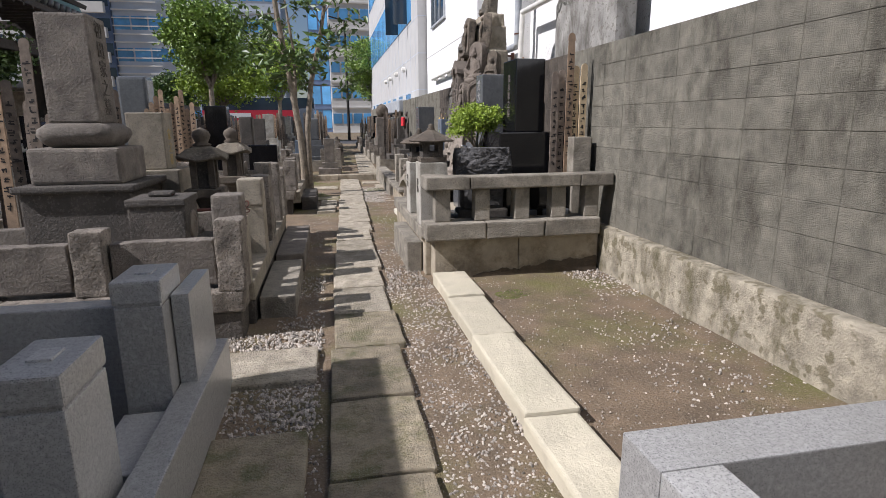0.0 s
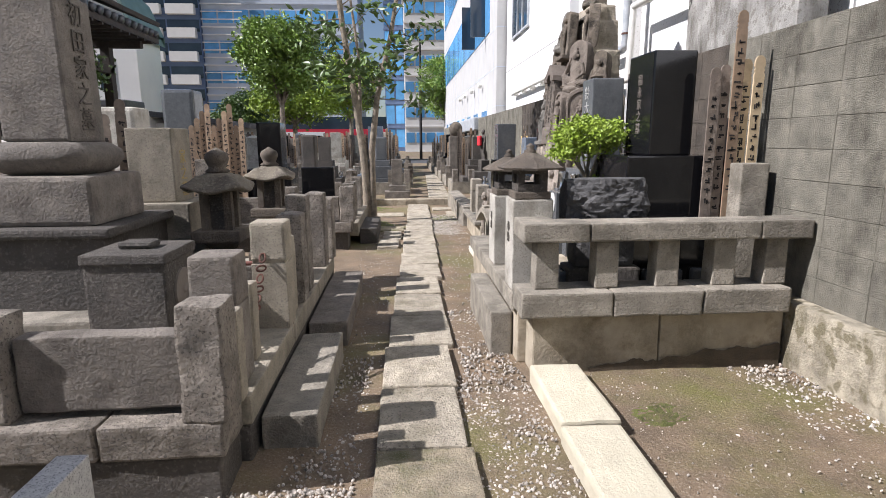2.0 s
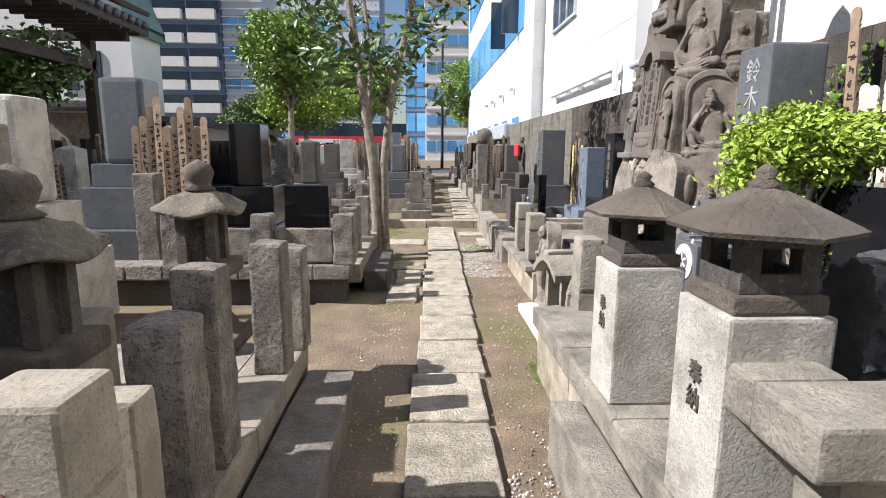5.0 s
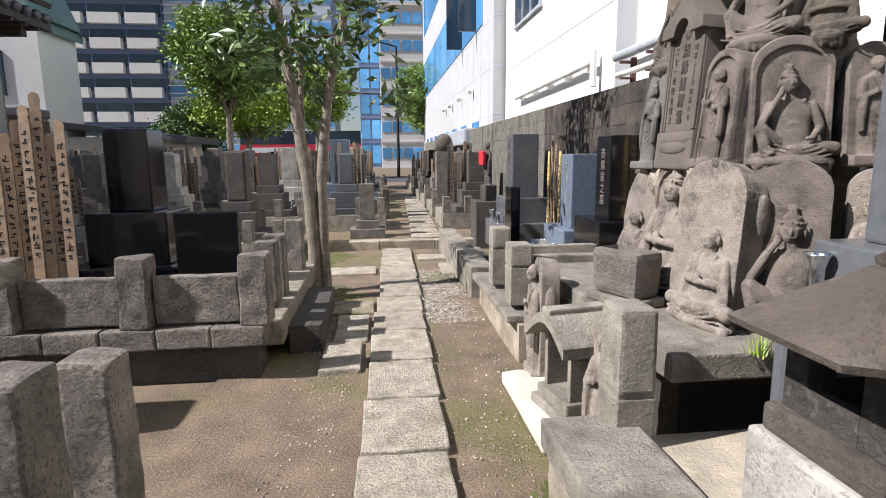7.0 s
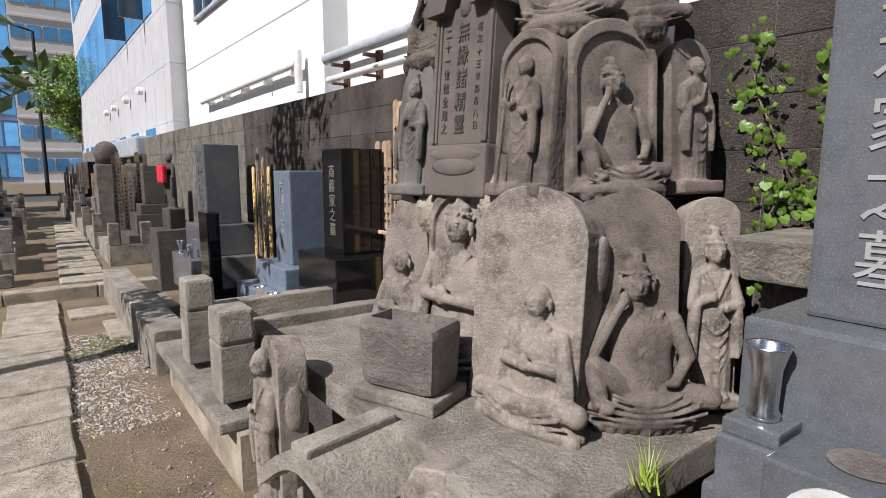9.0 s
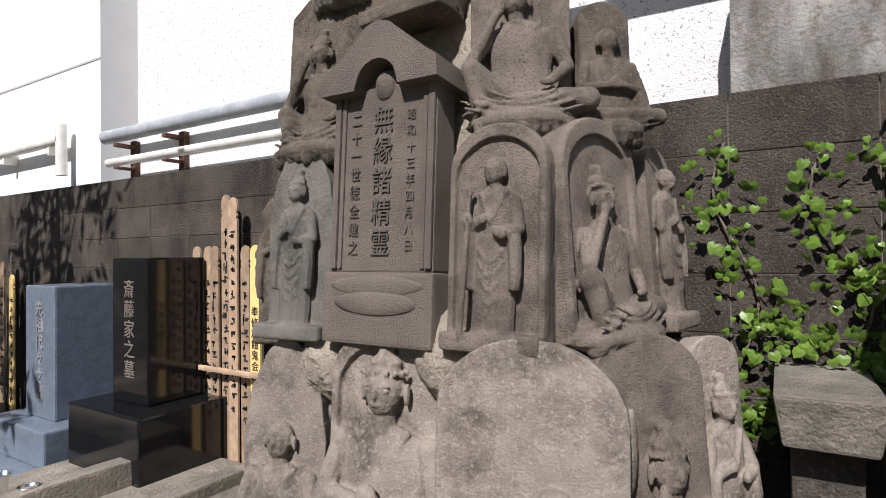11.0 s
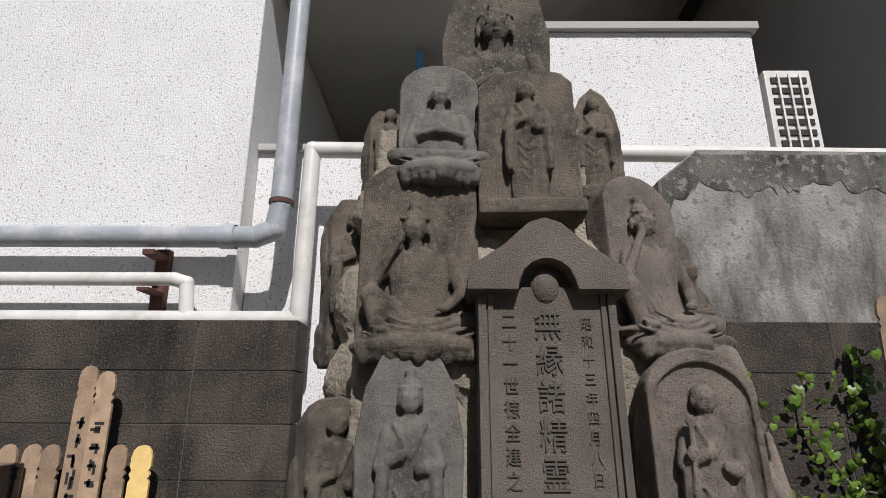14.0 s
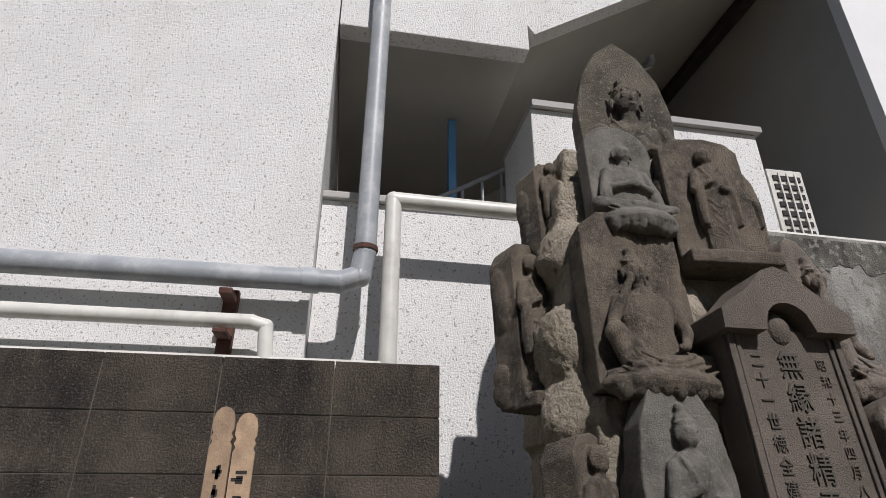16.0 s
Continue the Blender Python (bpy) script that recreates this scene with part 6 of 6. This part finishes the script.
# grass tuft
rnd = random.Random(31)
bm = bmesh.new()
for _ in range(40):
    a, l = rnd.uniform(0, 6.3), rnd.uniform(0.05, 0.13)
    p = Vector((rnd.gauss(0, 0.015), rnd.gauss(0, 0.015), 0))
    q = p + Vector((math.cos(a) * l * 0.7, math.sin(a) * l * 0.7, l))
    w = Vector((-math.sin(a), math.cos(a), 0)) * 0.003
    v = [bm.verts.new(c) for c in (p - w, p + w, q)]
    bm.faces.new(v)
tuft = tagged(part("grass_tuft", bm, "leaf_light"), "tuft of green grass growing between the stones", "grass", kind="stuff")
tuft.location = (1.78, 7.42, 0.62)

# ivy on the block wall
rnd = random.Random(41)
ivy = thing("ivy", 2.69, 7.55, 0.62, "trailing ivy with heart-shaped leaves on the block wall", "climbing plant")
bm, pts = bmesh.new(), []
for y0, z0, y1, z1, n in ((0.06, 1.36, -0.02, 0.4, 60), (-0.2, 1.3, -0.34, 0.5, 50), (0.0, 0.5, -0.6, 0.6, 110), (-0.1, 0.8, -0.6, 0.5, 90), (-0.42, 1.38, -0.5, 0.5, 80), (-0.3, 0.95, -0.7, 0.8, 60)):
    prev = None
    for k in range(n):
        u = k / n
        p = Vector((rnd.gauss(0, 0.008), y0 + (y1 - y0) * u + 0.05 * math.sin(u * 9), z0 + (z1 - z0) * u))
        if prev is not None and k % 4 == 0:
            limb(bm, prev, p, 0.004, 0.004, 5)
            prev = p
        prev = prev if prev is not None else p
        pts.append(p + Vector((-rnd.uniform(0.0, 0.05), rnd.gauss(0, 0.035), rnd.gauss(0, 0.03))))
part("stem", bm, "bark", ivy)
bm = bmesh.new()
for p in pts + [p + Vector((-0.01, rnd.gauss(0, 0.05), rnd.gauss(0, 0.04))) for p in pts]:
    s = rnd.uniform(0.01, 0.025)
    r = Euler((rnd.gauss(0, 0.4), rnd.gauss(-0.3, 0.3), rnd.gauss(0, 0.5))).to_matrix()
    out = [(0, 0, -1.1), (0, 0.75, -0.4), (0, 0.95, 0.25), (0, 0.5, 0.75), (0, 0, 0.5), (0, -0.5, 0.75), (0, -0.95, 0.25), (0, -0.75, -0.4)]
    c = bm.verts.new(p + r @ Vector((-0.15 * s, 0, 0)))
    vs = [bm.verts.new(p + r @ (Vector(q) * s)) for q in out]
    for i in range(8):
        bm.faces.new((c, vs[i], vs[(i + 1) % 8]))
part("foliage", bm, "ivy_leaf", ivy)

# ---- right side: graves past the pile ----
sa = grave(2.45, 10.37, 0.3, -90, (0.33, 0.33, 0.76), [(0.95, 0.9, 0.2), (0.66, 0.62, 0.36)], "black_polished", "black polished family gravestone with pale carved letters", "斎藤家之墓", "carved", size=0.1, tint="black_polished")
vq = thing("flower_vases", 1.75, 10.3, 0.3, "pair of metal flower vases on a dark stand", "vase")
part("stand", cbox(0.16, 0.5, 0, 0.22, 0.006), "black_polished", vq)
vase(vq, 0, -0.12, 0.22)
vase(vq, 0, 0.14, 0.22)
toba_group("memorial_boards", 2.62, 9.92, 0.38, -90, [(-0.36 + 0.078 * k, 0.015 * (k % 2), 0, (1.3, 1.3, 1.3, 1.58, 1.56, 1.3, 1.3)[k], 0.07, 0, 0, "toba", "") for k in range(6)] + [(0.125, 0.0, 0, 1.3, 0.075, 0, 0, "toba_new", "奉修施餓鬼会為")], "row of wooden memorial boards, one bright yellow, before the wall")
panel(2.56, 2.58, 9.5, 10.2, 1.0, 1.03, "toba", "thin wooden bar holding memorial boards", 0, 0)
grave(2.4, 11.2, 0.2, -90, (0.36, 0.36, 0.78), [(0.95, 0.9, 0.28), (0.7, 0.62, 0.2)], "blue_granite", "blue-grey speckled granite gravestone before the wall", "先祖代々之墓", "carved_pale", size=0.095)
grave(1.95, 12.5, -0.05, -90, (0.34, 0.12, 0.75), [(0.5, 0.4, 0.35)], "black_polished", "low black rounded gravestone", top="round")
grave(2.3, 13.4, 0.1, -90, (0.4, 0.38, 0.9), [(0.95, 0.9, 0.4), (0.66, 0.62, 0.35)], "grey_polished", "tall grey polished gravestone", "永代供養", "carved_shade", vases=True)
toba_group("memorial_boards", 2.55, 12.6, 0.2, -90, [(-0.3 + 0.08 * k, 0.02 * (k % 2), 0, 1.3 + 0.1 * (k % 3), 0.07, 0, 0, ("toba_new", "toba", "toba_old")[k % 3]) for k in range(7)], "row of wooden memorial boards before the wall")
course("plot_course", 1.15, 1.4, 11.0, 14.2, -0.06, 0.3, "slab", "grey stone kerb of the right-hand plots", 0.8, "y")
slab(1.15, 1.6, 12.3, 13.0, 0.18, "slab", "square stone block before a grave", "stone_block")

# red-bibbed figure
bm = bmesh.new()
figure(bm, "stand", 0.75)
add_box(bm, -0.12, 0.12, -0.1, 0.1, -0.25, 0.03)
fused(bm, "stone_figure", "stone_dark", 2.0, 14.4, 0.95, -80, "dark standing stone figure on a block", "stone statue", "", 0.012, 0.003)
bib = thing("red_bib", 2.0, 14.4, 1.4, "red cloth bib tied round a stone figure", "bib", turn=-80)
part("cloth", box(-0.1, 0.1, -0.14, -0.08, -0.1, 0.12, 0.02), "cloth_red", bib)
slab(1.75, 2.25, 14.15, 14.65, 0.72, "stone_dark", "dark stone block under a figure", "stone_block", -0.05)

# raised far cross path
course("far_kerb", -1.6, 2.0, 14.3, 14.55, -0.06, 0.1, "concrete", "mossy low kerb of the far path", 0.9)
sheet("far_terrace", -14, 2.6, 14.55, 36, 0.07, "soil", "earth terrace of the far graves")
far = tagged(new("far_path"), "far row of paving slabs", "path", kind="structure")
for k in range(16):
    part("paving_slab", box(0.75 + 0.02 * k, 1.25 + 0.02 * k, 14.7 + k * 0.62, 15.2 + k * 0.62, 0.05, 0.1, 0.01), "paving", far)

# graves further off
rnd = random.Random(77)
KINDS = [("granite_pale", "pale granite gravestone among the far graves"), ("stone_mid", "brown-grey gravestone among the far graves"), ("grey_polished", "grey polished gravestone among the far graves"),
         ("black_polished", "black polished gravestone among the far graves"), ("stone_dark", "dark weathered gravestone among the far graves")]
protos = []
for i, (m, lab) in enumerate(KINDS):
    for k in range(2):
        g = grave(0, -200 - 3 * i, 0, 0, ((0.3, 0.3, 0.6), (0.34, 0.3, 0.75))[k], [(0.9, 0.9, 0.25), (0.62, 0.6, 0.3), (0.46, 0.44, 0.15)], m, lab, group="far graves", top=("peak", "flat", "round")[(i + k) % 3], vases=k == 0)
        protos.append(g)
bprotos = []
for k in range(3):
    bprotos.append(toba_group("memorial_boards", 0, 0, 0, 0, [(-0.3 + 0.08 * j, 0.03 * (j % 3), 0, rnd.uniform(1.2, 1.7), 0.07, rnd.uniform(-4, 4), rnd.uniform(-10, 10), ("toba_old", "toba", "toba_old")[(j + k) % 3]) for j in range(8)], "bundle of weathered memorial boards behind far graves"))
kproto = thing("plot_curb", 0, 0, 0, "low stone kerb and posts round a far grave", "kerb", "far plots")
part("kerb", box(-0.75, 0.75, -0.75, -0.6, 0, 0.3, 0.01), "slab", kproto)
part("kerb", box(-0.75, -0.6, -0.6, 0.7, 0, 0.3, 0.01), "slab", kproto)
part("kerb", box(0.6, 0.75, -0.6, 0.7, 0, 0.3, 0.01), "slab", kproto)
for sx in (-0.67, 0.67, 0.25, -0.25):
    part("post", box(sx - 0.07, sx + 0.07, -0.75, -0.6, 0.302, 0.62, 0.01), "granite_rough", kproto)
used = set()


def place(x, y, z):
    i = rnd.randrange(len(protos))
    j = rnd.randrange(3)
    kt = rnd.choice((0, 0, 90, -90))
    for key, pr, m in ((("g", i), protos[i], pose(x, y, z + 0.15, 0, 0, kt)), (("k", 0), kproto, pose(x, y, z)), (("b", j), bprotos[j], pose(x + rnd.uniform(-0.2, 0.2), y + 0.62, z))):
        if key[0] == "b" and rnd.random() < 0.3:
            continue
        if key in used:
            copy_thing(pr, m)
        else:
            used.add(key)
            pr.matrix_basis = m


for row in range(9):
    y = 12.2 + row * 2.2
    z = 0.07 if y > 14.5 else -0.05
    for col in range(6):
        x = -2.0 - col * 1.55 + rnd.uniform(-0.15, 0.15)
        if y < 12.5 and col < 1:
            continue
        place(x, y + rnd.uniform(-0.3, 0.3), z)
    if y > 15:
        place(-0.35 + rnd.uniform(-0.1, 0.1), y, z)
    if y > 15:
        place(2.15, y, z)
for r in range(3):
    for c in range(3):
        place(-3.2 - 1.6 * c, 10.9 - 1.9 * r if c else 11.0, -0.05) if not (r and c == 0) else None
for i, pr in enumerate(protos):
    if ("g", i) not in used:
        pr.matrix_basis = pose(-9 - i, 33, 0.07)
for j, pr in enumerate(bprotos):
    if ("b", j) not in used:
        pr.matrix_basis = pose(-9 - j, 34, 0.07)
grave(0.0, 15.1, 0.07, 0, (0.26, 0.22, 0.62), [(0.6, 0.5, 0.16), (0.4, 0.36, 0.14)], "stone_mid", "old brown square-topped grave marker beside the far path")
tallg = grave(-0.62, 18.0, 0.07, 0, (0.42, 0.4, 0.95), [(1.1, 1.0, 0.4), (0.8, 0.7, 0.4)], "blue_granite", "tall blue-grey gravestone above the others")
ball = thing("ball_monument", 1.75, 18.6, 0.07, "round stone ball monument on a pedestal", "monument")
part("pedestal", cbox(0.4, 0.4, 0, 1.48, 0.02), "stone_mid", ball)
bm = bmesh.new()
blob(bm, (0, 0, 1.68), (0.2, 0.2, 0.22), seg=24)
part("ball", bm, "stone_lantern", ball, smooth=True)


# ---- block wall, piece by piece ----
wall = tagged(new("wall_block"), "grey concrete block wall with water stains", "wall", kind="structure")
wall_far = tagged(new("wall_block_far"), "dark stained concrete block wall", "wall", kind="structure")
part("core", box(2.7245, 2.86, -2.0, 7.95, -0.1, 2.12, 0), "block_joint", wall)
part("core", box(2.7245, 2.86, 9.32, 36, -0.1, 2.12, 0), "block_joint", wall_far)
bm = box(0, 0.16, 0.0018, 0.3982, 0.0018, 0.1982, 0.003)
unit = bpy.data.meshes.new("block")
bm.to_mesh(unit)
bm.free()
unit.materials.append(M["block"])
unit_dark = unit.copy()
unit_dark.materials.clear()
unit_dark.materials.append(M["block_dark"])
rest = bmesh.new()
for j in range(11):
    z = -0.05 + 0.2 * j - 0.0
    for i in range(-6, 90):
        y = 0.4 * i if i < 20 else 0.4 * i + 0.1
        if y < -2.0 or 7.9 <= y < 9.28 or y > 35:
            continue
        if z < 0.3 and y < 5.0:
            continue
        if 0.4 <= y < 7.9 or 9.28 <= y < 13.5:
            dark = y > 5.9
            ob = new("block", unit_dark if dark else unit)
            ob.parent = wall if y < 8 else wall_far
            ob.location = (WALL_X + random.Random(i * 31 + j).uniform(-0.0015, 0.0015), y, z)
        else:
            add_box(rest, WALL_X, WALL_X + 0.16, y + 0.003, y + 0.397, z + 0.003, z + 0.197)
tagged(part("block_course", rest, "block", wall_far), kind="stuff")
